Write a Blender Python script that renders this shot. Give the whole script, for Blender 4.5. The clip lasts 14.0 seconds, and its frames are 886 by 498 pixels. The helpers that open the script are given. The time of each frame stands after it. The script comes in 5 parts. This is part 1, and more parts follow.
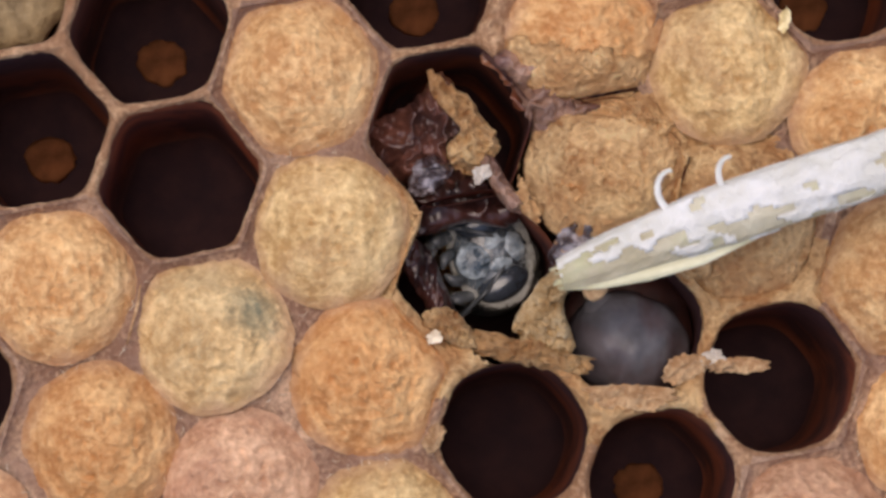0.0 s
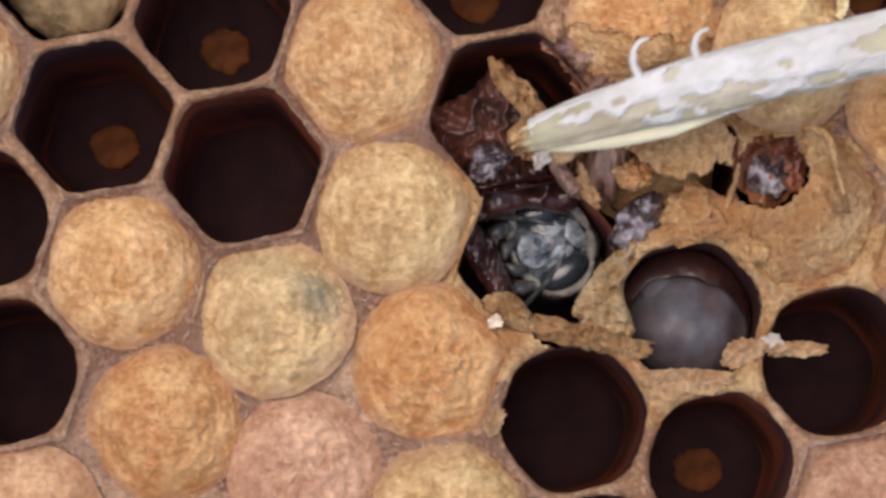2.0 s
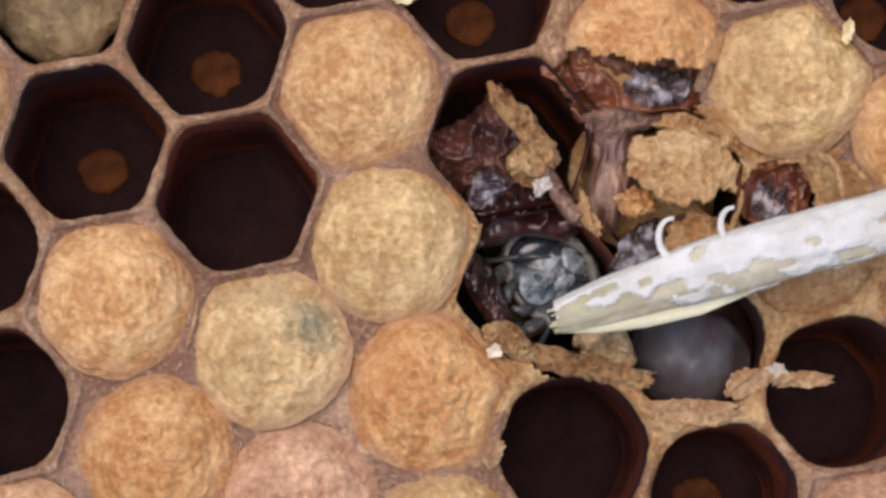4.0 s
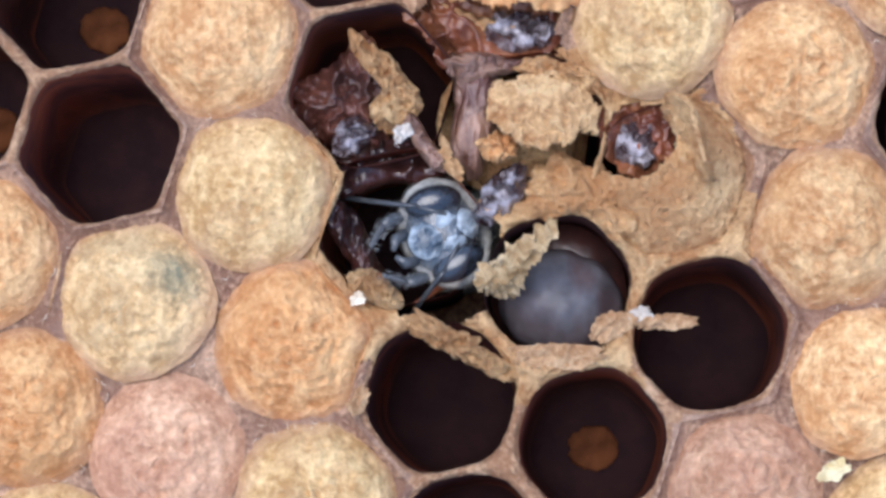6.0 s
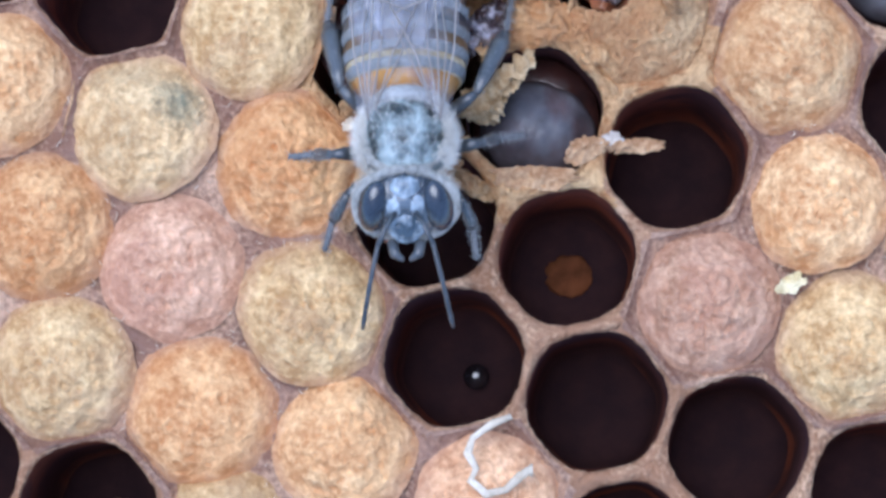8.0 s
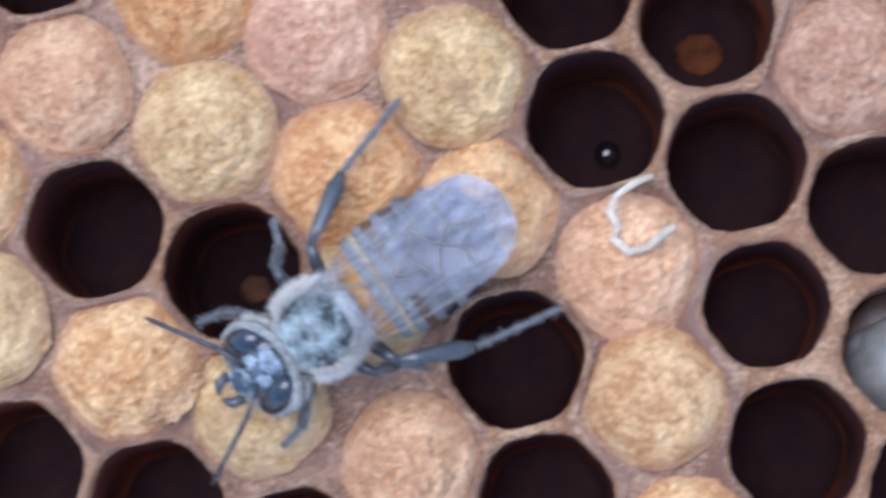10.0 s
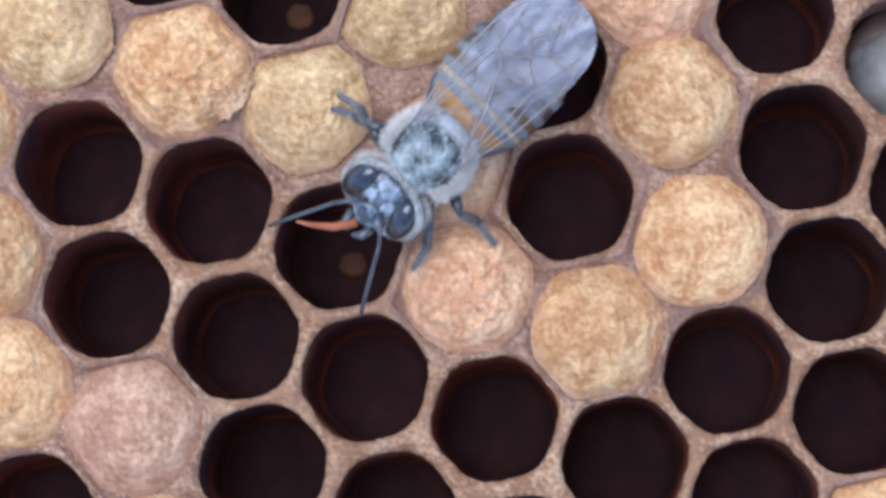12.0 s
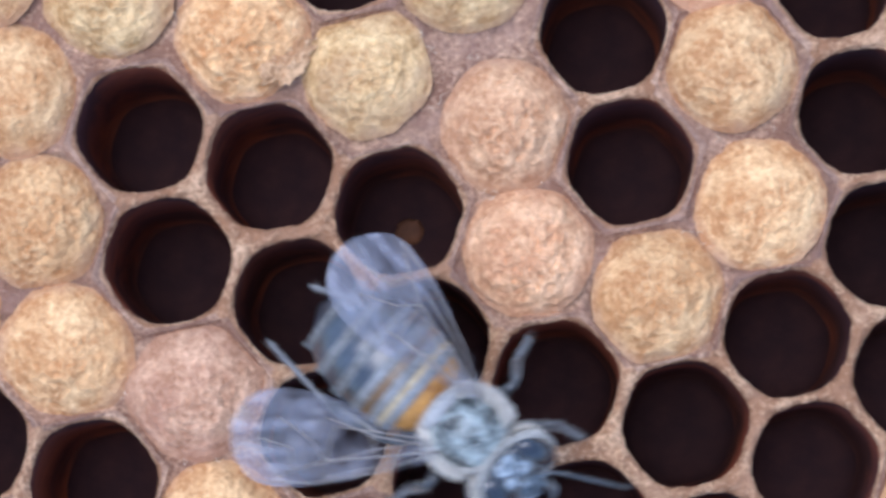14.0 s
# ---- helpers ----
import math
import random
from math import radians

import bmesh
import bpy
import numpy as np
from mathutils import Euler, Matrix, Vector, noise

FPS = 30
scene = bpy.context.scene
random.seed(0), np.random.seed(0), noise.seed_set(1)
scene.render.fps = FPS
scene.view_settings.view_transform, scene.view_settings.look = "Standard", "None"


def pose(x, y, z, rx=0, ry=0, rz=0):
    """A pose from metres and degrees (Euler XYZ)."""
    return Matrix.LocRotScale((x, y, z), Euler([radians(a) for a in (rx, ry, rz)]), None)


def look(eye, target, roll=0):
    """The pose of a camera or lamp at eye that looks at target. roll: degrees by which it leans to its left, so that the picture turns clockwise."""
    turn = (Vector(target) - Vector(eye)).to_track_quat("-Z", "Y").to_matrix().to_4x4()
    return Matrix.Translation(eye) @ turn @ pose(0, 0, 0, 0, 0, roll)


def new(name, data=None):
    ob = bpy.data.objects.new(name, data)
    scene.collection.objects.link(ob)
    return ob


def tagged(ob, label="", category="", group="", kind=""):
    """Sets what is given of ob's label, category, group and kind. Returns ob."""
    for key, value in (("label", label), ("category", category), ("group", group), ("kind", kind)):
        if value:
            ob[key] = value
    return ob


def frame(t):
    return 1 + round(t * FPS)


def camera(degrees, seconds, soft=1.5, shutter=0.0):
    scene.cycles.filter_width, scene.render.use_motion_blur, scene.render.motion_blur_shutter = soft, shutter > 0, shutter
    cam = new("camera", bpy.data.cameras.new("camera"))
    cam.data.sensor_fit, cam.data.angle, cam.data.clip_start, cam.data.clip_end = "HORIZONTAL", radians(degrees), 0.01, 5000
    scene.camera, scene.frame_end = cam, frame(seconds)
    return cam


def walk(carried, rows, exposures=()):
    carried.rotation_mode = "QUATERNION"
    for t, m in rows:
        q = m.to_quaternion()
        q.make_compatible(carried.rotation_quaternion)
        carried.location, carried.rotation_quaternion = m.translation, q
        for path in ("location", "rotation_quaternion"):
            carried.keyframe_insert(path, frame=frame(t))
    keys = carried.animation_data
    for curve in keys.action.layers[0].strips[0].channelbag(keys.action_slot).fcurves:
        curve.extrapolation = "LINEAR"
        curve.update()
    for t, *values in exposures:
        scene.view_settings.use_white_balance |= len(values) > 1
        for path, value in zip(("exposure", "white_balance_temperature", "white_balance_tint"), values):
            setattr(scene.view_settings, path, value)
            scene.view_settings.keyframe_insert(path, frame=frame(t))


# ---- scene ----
# Sizes below are in millimetres unless said otherwise; MM turns them into metres.
MM = 0.001
cam = camera(12.0, 14.0, soft=3.0, shutter=0.4)

# seconds, x, y, height over the comb face, roll
CAMERA_ROWS = [
    (0.0, -0.000, 0.000, 141.73, -0.00),
    (0.5, -0.293, -0.009, 141.59, 0.02),
    (1.0, -0.534, 0.083, 142.04, -0.03),
    (1.5, -0.182, -0.084, 142.12, -0.10),
    (2.0, -2.055, -0.505, 143.02, -0.02),
    (2.2, -2.437, -0.379, 143.63, -0.04),
    (4.3, -1.770, 0.478, 139.69, 0.04),
    (4.5, -1.743, 0.532, 139.33, 0.08),
    (5.0, -0.234, 0.903, 138.58, -0.61),
    (5.5, 3.594, 0.421, 139.35, -1.02),
    (6.0, 2.562, -1.426, 140.13, -1.02),
    (6.5, 2.226, -3.042, 142.99, -1.05),
    (7.0, 4.262, -6.471, 148.42, -1.05),
    (7.2, 2.620, -5.941, 150.39, -1.05),
    (9.3, 3.698, -14.119, 151.12, -0.83),
    (9.5, 2.970, -15.095, 151.13, -0.93),
    (10.0, -2.284, -16.031, 152.47, -1.09),
    (10.5, -8.357, -19.435, 154.43, -1.10),
    (11.0, -9.545, -21.215, 157.17, -0.77),
    (11.5, -5.148, -24.069, 160.60, -0.59),
    (12.0, -3.714, -27.226, 164.87, -0.63),
    (12.5, -0.971, -28.317, 166.03, -0.60),
    (13.0, -3.091, -28.242, 168.16, -0.74),
    (13.5, -3.420, -28.285, 168.12, -0.66),
    (14.0, -6.108, -28.576, 165.25, -0.81),
]


# seconds, degrees by which the camera leans to the right of the plumb line over the point that it looks at
LEAN_ROWS = [(0.0, -2.1), (2.0, -1.2), (4.3, -2.2), (5.0, -3.2), (5.5, -0.4), (6.0, 1.5), (9.5, 1.3), (14.0, 1.2)]


def camera_pose(t, x, y, h, r):
    lean = float(np.interp(t, [q[0] for q in LEAN_ROWS], [q[1] for q in LEAN_ROWS]))
    a = radians(lean)
    return pose((x + h * math.sin(a)) * MM, y * MM, h * math.cos(a) * MM, 0, lean, r)


def camera_motion():
    walk(cam, [(row[0], camera_pose(*row)) for row in CAMERA_ROWS], EXPOSURES)


EXPOSURES = [
    (0.0, 0.35, 7550, 19),
    (4.3, 0.39, 7350, 18.5),
    (5.6, 0.43, 7050, 17.5),
    (6.0, 0.86, 6000, 13),
    (6.6, 0.87, 5300, 12),
    (7.2, 0.86, 5300, 13),
    (10.5, 0.74, 5550, 13),
    (14.0, 0.81, 5700, 15),
]
camera_motion()

# ---- world and light ----
world = bpy.data.worlds.new("sky")
scene.world = world
world.use_nodes = True
wn = world.node_tree
sky = wn.nodes.new("ShaderNodeTexSky")
sky.sky_type = "NISHITA"
sky.sun_disc = False
sky.sun_elevation = radians(74)
sky.sun_rotation = radians(-45)
wn.links.new(sky.outputs[0], wn.nodes["Background"].inputs[0])
wn.nodes["Background"].inputs[1].default_value = 0.15
sun = new("sun", bpy.data.lights.new("sun", "SUN"))
sun.data.energy = 1.5
sun.data.angle = radians(50)
sun.data.color = (1.0, 0.95, 0.88)
sun.matrix_world = look((-0.20, 0.20, 1.0), (0, 0, 0))


# ---- helpers for materials and meshes ----
def material(name, dark, light, grain=900.0, blotch=250.0, rough=0.6, bump=0.5, depth=0.00006, spread=0.15,
             metallic=0.0, coat=0.0, sss=0.0, sss_colour=(1, 0.4, 0.2), detail=6.0, shine=0.5, fibre=0.0, rim=None, rim_at=(2.5, 3.1), tint=None, tint_amount=0.6, even=(0.72, 1.28), spot=None, tint_scale=330, tint_at=(0.46, 0.60)):
    """Two colours mixed by fine grain and large blotches, relief from both, and a little change from piece to piece."""
    m = bpy.data.materials.new(name)
    m.use_nodes = True
    nt = m.node_tree
    bsdf = nt.nodes["Principled BSDF"]
    co = nt.nodes.new("ShaderNodeTexCoord")
    n1 = nt.nodes.new("ShaderNodeTexNoise")
    n1.inputs["Scale"].default_value = grain
    n1.inputs["Detail"].default_value = detail
    n1.inputs["Roughness"].default_value = 0.62
    n2 = nt.nodes.new("ShaderNodeTexNoise")
    n2.inputs["Scale"].default_value = blotch
    n2.inputs["Detail"].default_value = 3.0
    info = nt.nodes.new("ShaderNodeObjectInfo")
    for n in (n1, n2):
        nt.links.new(co.outputs["Object"], n.inputs["Vector"])
    add = nt.nodes.new("ShaderNodeMath")
    add.operation = "ADD"
    nt.links.new(n1.outputs["Fac"], add.inputs[0])
    nt.links.new(n2.outputs["Fac"], add.inputs[1])
    if fibre:
        n3 = nt.nodes.new("ShaderNodeTexNoise")
        n3.noise_type = "RIDGED_MULTIFRACTAL"
        n3.inputs["Scale"].default_value = grain * 0.4
        n3.inputs["Detail"].default_value = 5.0
        n3.inputs["Distortion"].default_value = 1.2
        nt.links.new(co.outputs["Object"], n3.inputs["Vector"])
        tie = nt.nodes.new("ShaderNodeMath")
        tie.operation = "MULTIPLY_ADD"
        tie.inputs[1].default_value = fibre
        nt.links.new(n3.outputs["Fac"], tie.inputs[0])
        nt.links.new(add.outputs[0], tie.inputs[2])
        less = nt.nodes.new("ShaderNodeMath")
        less.operation = "SUBTRACT"
        less.inputs[1].default_value = fibre * 0.5
        nt.links.new(tie.outputs[0], less.inputs[0])
        add = less
    ramp = nt.nodes.new("ShaderNodeMapRange")
    ramp.inputs["From Min"].default_value = even[0]
    ramp.inputs["From Max"].default_value = even[1]
    nt.links.new(add.outputs[0], ramp.inputs["Value"])
    mix = nt.nodes.new("ShaderNodeMix")
    mix.data_type = "RGBA"
    mix.inputs[6].default_value = (*dark, 1)
    mix.inputs[7].default_value = (*light, 1)
    nt.links.new(ramp.outputs["Result"], mix.inputs[0])
    colour = mix.outputs[2]
    if tint:
        n4 = nt.nodes.new("ShaderNodeTexNoise")
        n4.inputs["Scale"].default_value = tint_scale
        n4.inputs["Detail"].default_value = 5.0
        n4.inputs["Roughness"].default_value = 0.65
        n4.inputs["Distortion"].default_value = 0.6
        place = nt.nodes.new("ShaderNodeVectorMath")
        place.operation = "ADD"
        nt.links.new(co.outputs["Object"], place.inputs[0])
        spread_out = nt.nodes.new("ShaderNodeMath")
        spread_out.operation = "MULTIPLY"
        spread_out.inputs[1].default_value = 0.7
        nt.links.new(info.outputs["Random"], spread_out.inputs[0])
        nt.links.new(spread_out.outputs[0], place.inputs[1])
        nt.links.new(place.outputs["Vector"], n4.inputs["Vector"])
        share = nt.nodes.new("ShaderNodeMapRange")
        share.inputs["From Min"].default_value = tint_at[0]
        share.inputs["From Max"].default_value = tint_at[1]
        share.inputs["To Max"].default_value = tint_amount
        nt.links.new(n4.outputs["Fac"], share.inputs["Value"])
        patch = nt.nodes.new("ShaderNodeMix")
        patch.data_type = "RGBA"
        patch.inputs[7].default_value = (*tint, 1)
        nt.links.new(share.outputs["Result"], patch.inputs[0])
        nt.links.new(colour, patch.inputs[6])
        colour = patch.outputs[2]
    if rim:
        flatten = nt.nodes.new("ShaderNodeVectorMath")
        flatten.operation = "MULTIPLY"
        flatten.inputs[1].default_value = (1, 1, 0)
        nt.links.new(co.outputs["Object"], flatten.inputs[0])
        size = nt.nodes.new("ShaderNodeVectorMath")
        size.operation = "LENGTH"
        nt.links.new(flatten.outputs["Vector"], size.inputs[0])
        uneven = nt.nodes.new("ShaderNodeMath")
        uneven.operation = "MULTIPLY_ADD"
        uneven.inputs[1].default_value = 0.0014
        nt.links.new(n2.outputs["Fac"], uneven.inputs[0])
        nt.links.new(size.outputs["Value"], uneven.inputs[2])
        edge = nt.nodes.new("ShaderNodeMapRange")
        edge.inputs["From Min"].default_value = rim_at[0] * MM + 0.0006
        edge.inputs["From Max"].default_value = rim_at[1] * MM + 0.0008
        nt.links.new(uneven.outputs[0], edge.inputs["Value"])
        fringe = nt.nodes.new("ShaderNodeMix")
        fringe.data_type = "RGBA"
        fringe.inputs[7].default_value = (*rim, 1)
        nt.links.new(edge.outputs["Result"], fringe.inputs[0])
        nt.links.new(colour, fringe.inputs[6])
        colour = fringe.outputs[2]
    if spot:
        away = nt.nodes.new("ShaderNodeVectorMath")
        away.operation = "DISTANCE"
        away.inputs[1].default_value = (spot[0] * MM, spot[1] * MM, 0.0006)
        nt.links.new(co.outputs["Object"], away.inputs[0])
        fray = nt.nodes.new("ShaderNodeMath")
        fray.operation = "MULTIPLY_ADD"
        fray.inputs[1].default_value = 0.0016
        nt.links.new(n1.outputs["Fac"], fray.inputs[0])
        nt.links.new(away.outputs["Value"], fray.inputs[2])
        inside = nt.nodes.new("ShaderNodeMapRange")
        inside.inputs["From Min"].default_value = spot[2] * MM + 0.0009
        inside.inputs["From Max"].default_value = 0.0008
        inside.inputs["To Max"].default_value = 0.85
        nt.links.new(fray.outputs[0], inside.inputs["Value"])
        mould = nt.nodes.new("ShaderNodeMix")
        mould.data_type = "RGBA"
        mould.inputs[7].default_value = (0.13, 0.165, 0.12, 1)
        nt.links.new(inside.outputs["Result"], mould.inputs[0])
        nt.links.new(colour, mould.inputs[6])
        colour = mould.outputs[2]
    hsv = nt.nodes.new("ShaderNodeHueSaturation")
    vary = nt.nodes.new("ShaderNodeMapRange")
    vary.inputs["To Min"].default_value = 1 - spread
    vary.inputs["To Max"].default_value = 1 + spread
    nt.links.new(info.outputs["Random"], vary.inputs["Value"])
    nt.links.new(vary.outputs["Result"], hsv.inputs["Value"])
    nt.links.new(colour, hsv.inputs["Color"])
    nt.links.new(hsv.outputs["Color"], bsdf.inputs["Base Color"])
    bsdf.inputs["Roughness"].default_value = rough
    bsdf.inputs["Specular IOR Level"].default_value = shine
    bsdf.inputs["Metallic"].default_value = metallic
    bsdf.inputs["Coat Weight"].default_value = coat
    bsdf.inputs["Coat Roughness"].default_value = 0.15
    if sss:
        bsdf.inputs["Subsurface Weight"].default_value = sss
        bsdf.inputs["Subsurface Radius"].default_value = sss_colour
        bsdf.inputs["Subsurface Scale"].default_value = 0.0008
    bp = nt.nodes.new("ShaderNodeBump")
    bp.inputs["Strength"].default_value = bump
    bp.inputs["Distance"].default_value = depth
    nt.links.new(add.outputs[0], bp.inputs["Height"])
    nt.links.new(bp.outputs["Normal"], bsdf.inputs["Normal"])
    return m


def film_material(name, colour, clear, rough):
    """A thin clear membrane: part of the light goes straight through, the rest is tinted gloss."""
    m = bpy.data.materials.new(name)
    m.use_nodes = True
    nt = m.node_tree
    bsdf = nt.nodes["Principled BSDF"]
    bsdf.inputs["Roughness"].default_value = rough
    bsdf.inputs["IOR"].default_value = 1.5
    rib = nt.nodes.new("ShaderNodeTexNoise")
    rib.inputs["Scale"].default_value = 1.0
    rib.inputs["Detail"].default_value = 3.0
    long = nt.nodes.new("ShaderNodeMapping")
    long.inputs["Scale"].default_value = (1500, 320, 320)
    spot = nt.nodes.new("ShaderNodeTexCoord")
    nt.links.new(spot.outputs["Object"], long.inputs["Vector"])
    nt.links.new(long.outputs["Vector"], rib.inputs["Vector"])
    shade = nt.nodes.new("ShaderNodeMapRange")
    shade.inputs["From Min"].default_value = 0.38
    shade.inputs["From Max"].default_value = 0.62
    tone = nt.nodes.new("ShaderNodeMix")
    tone.data_type = "RGBA"
    tone.inputs[6].default_value = (*(0.5 * v for v in colour), 1)
    tone.inputs[7].default_value = (*(min(1.0, 1.25 * v) for v in colour), 1)
    nt.links.new(rib.outputs["Fac"], shade.inputs["Value"])
    nt.links.new(shade.outputs["Result"], tone.inputs[0])
    nt.links.new(tone.outputs[2], bsdf.inputs["Base Color"])
    crumple = nt.nodes.new("ShaderNodeBump")
    crumple.inputs["Strength"].default_value = 0.5
    crumple.inputs["Distance"].default_value = 0.00025
    nt.links.new(rib.outputs["Fac"], crumple.inputs["Height"])
    nt.links.new(crumple.outputs["Normal"], bsdf.inputs["Normal"])
    tr = nt.nodes.new("ShaderNodeBsdfTransparent")
    mx = nt.nodes.new("ShaderNodeMixShader")
    co = nt.nodes.new("ShaderNodeTexCoord")
    nz = nt.nodes.new("ShaderNodeTexNoise")
    nz.inputs["Scale"].default_value = 700
    mr = nt.nodes.new("ShaderNodeMapRange")
    mr.inputs["From Min"].default_value = 0.3
    mr.inputs["From Max"].default_value = 0.7
    mr.inputs["To Min"].default_value = 1 - clear - 0.22
    mr.inputs["To Max"].default_value = 1 - clear + 0.22
    nt.links.new(co.outputs["Object"], nz.inputs["Vector"])
    nt.links.new(nz.outputs["Fac"], mr.inputs["Value"])
    along = nt.nodes.new("ShaderNodeSeparateXYZ")
    nt.links.new(co.outputs["Object"], along.inputs[0])
    # denser towards the tip, where the sky's sheen is painted into the film
    far = nt.nodes.new("ShaderNodeMapRange")
    far.inputs["From Min"].default_value = -0.001
    far.inputs["From Max"].default_value = -0.007
    far.inputs["To Min"].default_value = -0.24
    far.inputs["To Max"].default_value = 0.20
    nt.links.new(along.outputs["Y"], far.inputs["Value"])
    both = nt.nodes.new("ShaderNodeMath")
    both.operation = "ADD"
    nt.links.new(mr.outputs["Result"], both.inputs[0])
    nt.links.new(far.outputs["Result"], both.inputs[1])
    nt.links.new(both.outputs[0], mx.inputs[0])
    nt.links.new(tr.outputs[0], mx.inputs[1])
    nt.links.new(bsdf.outputs[0], mx.inputs[2])
    nt.links.new(mx.outputs[0], nt.nodes["Material Output"].inputs["Surface"])
    return m


def mesh_data(name, verts, faces, mat, smooth=True):
    me = bpy.data.meshes.new(name)
    me.from_pydata([(x * MM, y * MM, z * MM) for x, y, z in verts], [], [tuple(int(i) for i in f) for f in faces])
    me.update()
    if smooth:
        me.polygons.foreach_set("use_smooth", [True] * len(me.polygons))
    me.materials.append(mat)
    return me


def part(name, geo, mat, parent=None, label="", smooth=True):
    """Links (verts, faces) as one mesh object, under parent if one is given."""
    ob = new(name, mesh_data(name, geo[0], geo[1], mat, smooth))
    if parent is not None:
        ob.parent = parent
    if label:
        tagged(ob, label=label)
    return ob


def joined(*geos):
    verts, faces = [], []
    for v, f in geos:
        base = len(verts)
        verts.extend([tuple(p) for p in v])
        faces.extend([tuple(i + base for i in q) for q in f])
    return verts, faces


def blob(centre, radii, seg=28, rings=18, turn=(0, 0, 0), shape=None):
    """An ellipsoid, bent by shape(unit point) -> factor."""
    verts, faces = [], []
    rot = Euler([radians(a) for a in turn]).to_matrix()
    for i in range(rings + 1):
        phi = math.pi * i / rings
        for j in range(seg):
            th = 2 * math.pi * j / seg
            u = Vector((math.sin(phi) * math.cos(th), math.sin(phi) * math.sin(th), math.cos(phi)))
            k = shape(u) if shape else 1.0
            p = rot @ Vector((u.x * radii[0] * k, u.y * radii[1] * k, u.z * radii[2] * k))
            verts.append((p.x + centre[0], p.y + centre[1], p.z + centre[2]))
    for i in range(rings):
        for j in range(seg):
            a, b = i * seg + j, i * seg + (j + 1) % seg
            faces.append((a, a + seg, b + seg, b))
    return verts, faces


def tube(points, radii, seg=10, flat=1.0):
    """A round bar along points; flat squeezes it along its second axis."""
    verts, faces = [], []
    pts = [Vector(p) for p in points]
    ref = Vector((0.13, 0.21, 0.97))
    for i, p in enumerate(pts):
        d = (pts[min(i + 1, len(pts) - 1)] - pts[max(i - 1, 0)]).normalized()
        side = d.cross(ref).normalized()
        up = side.cross(d).normalized()
        for j in range(seg):
            th = 2 * math.pi * j / seg
            q = p + radii[i] * (math.cos(th) * side + flat * math.sin(th) * up)
            verts.append(tuple(q))
    for i in range(len(pts) - 1):
        for j in range(seg):
            a, b = i * seg + j, i * seg + (j + 1) % seg
            faces.append((a, b, b + seg, a + seg))
    faces.append(tuple(range(seg))[::-1])
    faces.append(tuple((len(pts) - 1) * seg + j for j in range(seg)))
    return verts, faces


def fbm(x, y, z, scale, octaves=3):
    return noise.fractal((x * scale, y * scale, z * scale), 0.9, 2.0, octaves)


# ---- materials ----
wax = material("wax", (0.31, 0.165, 0.105), (0.80, 0.53, 0.345), grain=4800, blotch=520, rough=0.6, bump=1.0, depth=0.0003, shine=0.35, fibre=0.25, tint=(0.38, 0.23, 0.17), tint_amount=0.6, even=(0.80, 1.20))
rim_wax = material("rim_wax", (0.40, 0.20, 0.10), (0.86, 0.565, 0.335), grain=4800, blotch=600, rough=0.55, bump=1.0, depth=0.0003, shine=0.4, fibre=0.25, tint=(0.50, 0.28, 0.16), tint_amount=0.6, even=(0.82, 1.18))
# reddish tint patches: the glow of lit walls is put into the lining's colour
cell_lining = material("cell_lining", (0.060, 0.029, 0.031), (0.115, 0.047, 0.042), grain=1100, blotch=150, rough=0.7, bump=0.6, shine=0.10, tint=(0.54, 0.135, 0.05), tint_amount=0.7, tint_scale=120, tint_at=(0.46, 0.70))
# dark cocoon, with some of the deep shade put into its colour
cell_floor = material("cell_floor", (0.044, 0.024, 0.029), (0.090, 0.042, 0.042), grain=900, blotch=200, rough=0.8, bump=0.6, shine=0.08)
bed_brown = material("bed_brown", (0.05, 0.028, 0.022), (0.12, 0.07, 0.055), grain=900, blotch=300, rough=0.4, bump=0.6)
bee_bread = material("bee_bread", (0.22, 0.15, 0.075), (0.56, 0.41, 0.22), grain=1800, blotch=500, rough=0.7, bump=1.0, depth=0.0003, fibre=0.3)
# lighter copy of the lining, so that one grub's cell wall looks lit
lit_lining = material("lit_lining", (0.14, 0.075, 0.06), (0.34, 0.19, 0.14), grain=1100, blotch=200, rough=0.6, bump=0.6, shine=0.15)
dull_base = material("dull_base", (0.15, 0.06, 0.032), (0.28, 0.12, 0.06), grain=1500, blotch=400, rough=0.7)
base_wax = material("base_wax", (0.15, 0.055, 0.025), (0.34, 0.125, 0.054), grain=1500, blotch=500, rough=0.8, shine=0.05)
CAP = dict(grain=3600, blotch=800, rough=0.72, bump=1.0, depth=0.00014, shine=0.25, fibre=0.3, spread=0.10, even=(0.67, 1.18), tint_amount=0.4, rim=(0.46, 0.27, 0.175), rim_at=(2.3, 3.0))
CAP_MATERIALS = {
    "c": material("cap_tan", (0.515, 0.252, 0.101), (0.97, 0.655, 0.33), tint=(0.56, 0.27, 0.10), **CAP),
    "g": material("cap_olive", (0.482, 0.28, 0.112), (0.94, 0.68, 0.345), tint=(0.46, 0.28, 0.15), **CAP),
    "r": material("cap_orange", (0.538, 0.235, 0.084), (0.97, 0.605, 0.285), tint=(0.60, 0.27, 0.095), **CAP),
    "p": material("cap_peach", (0.504, 0.252, 0.123), (0.93, 0.60, 0.345), tint=(0.58, 0.30, 0.165), **CAP),
    "v": material("cap_rose", (0.426, 0.218, 0.123), (0.82, 0.52, 0.33), tint=(0.48, 0.24, 0.155), **CAP),
    "m": material("cap_mouldy", (0.47, 0.28, 0.118), (0.90, 0.65, 0.34), tint=(0.36, 0.27, 0.155), spot=(1.6, 0.9, 1.2), **CAP),
}
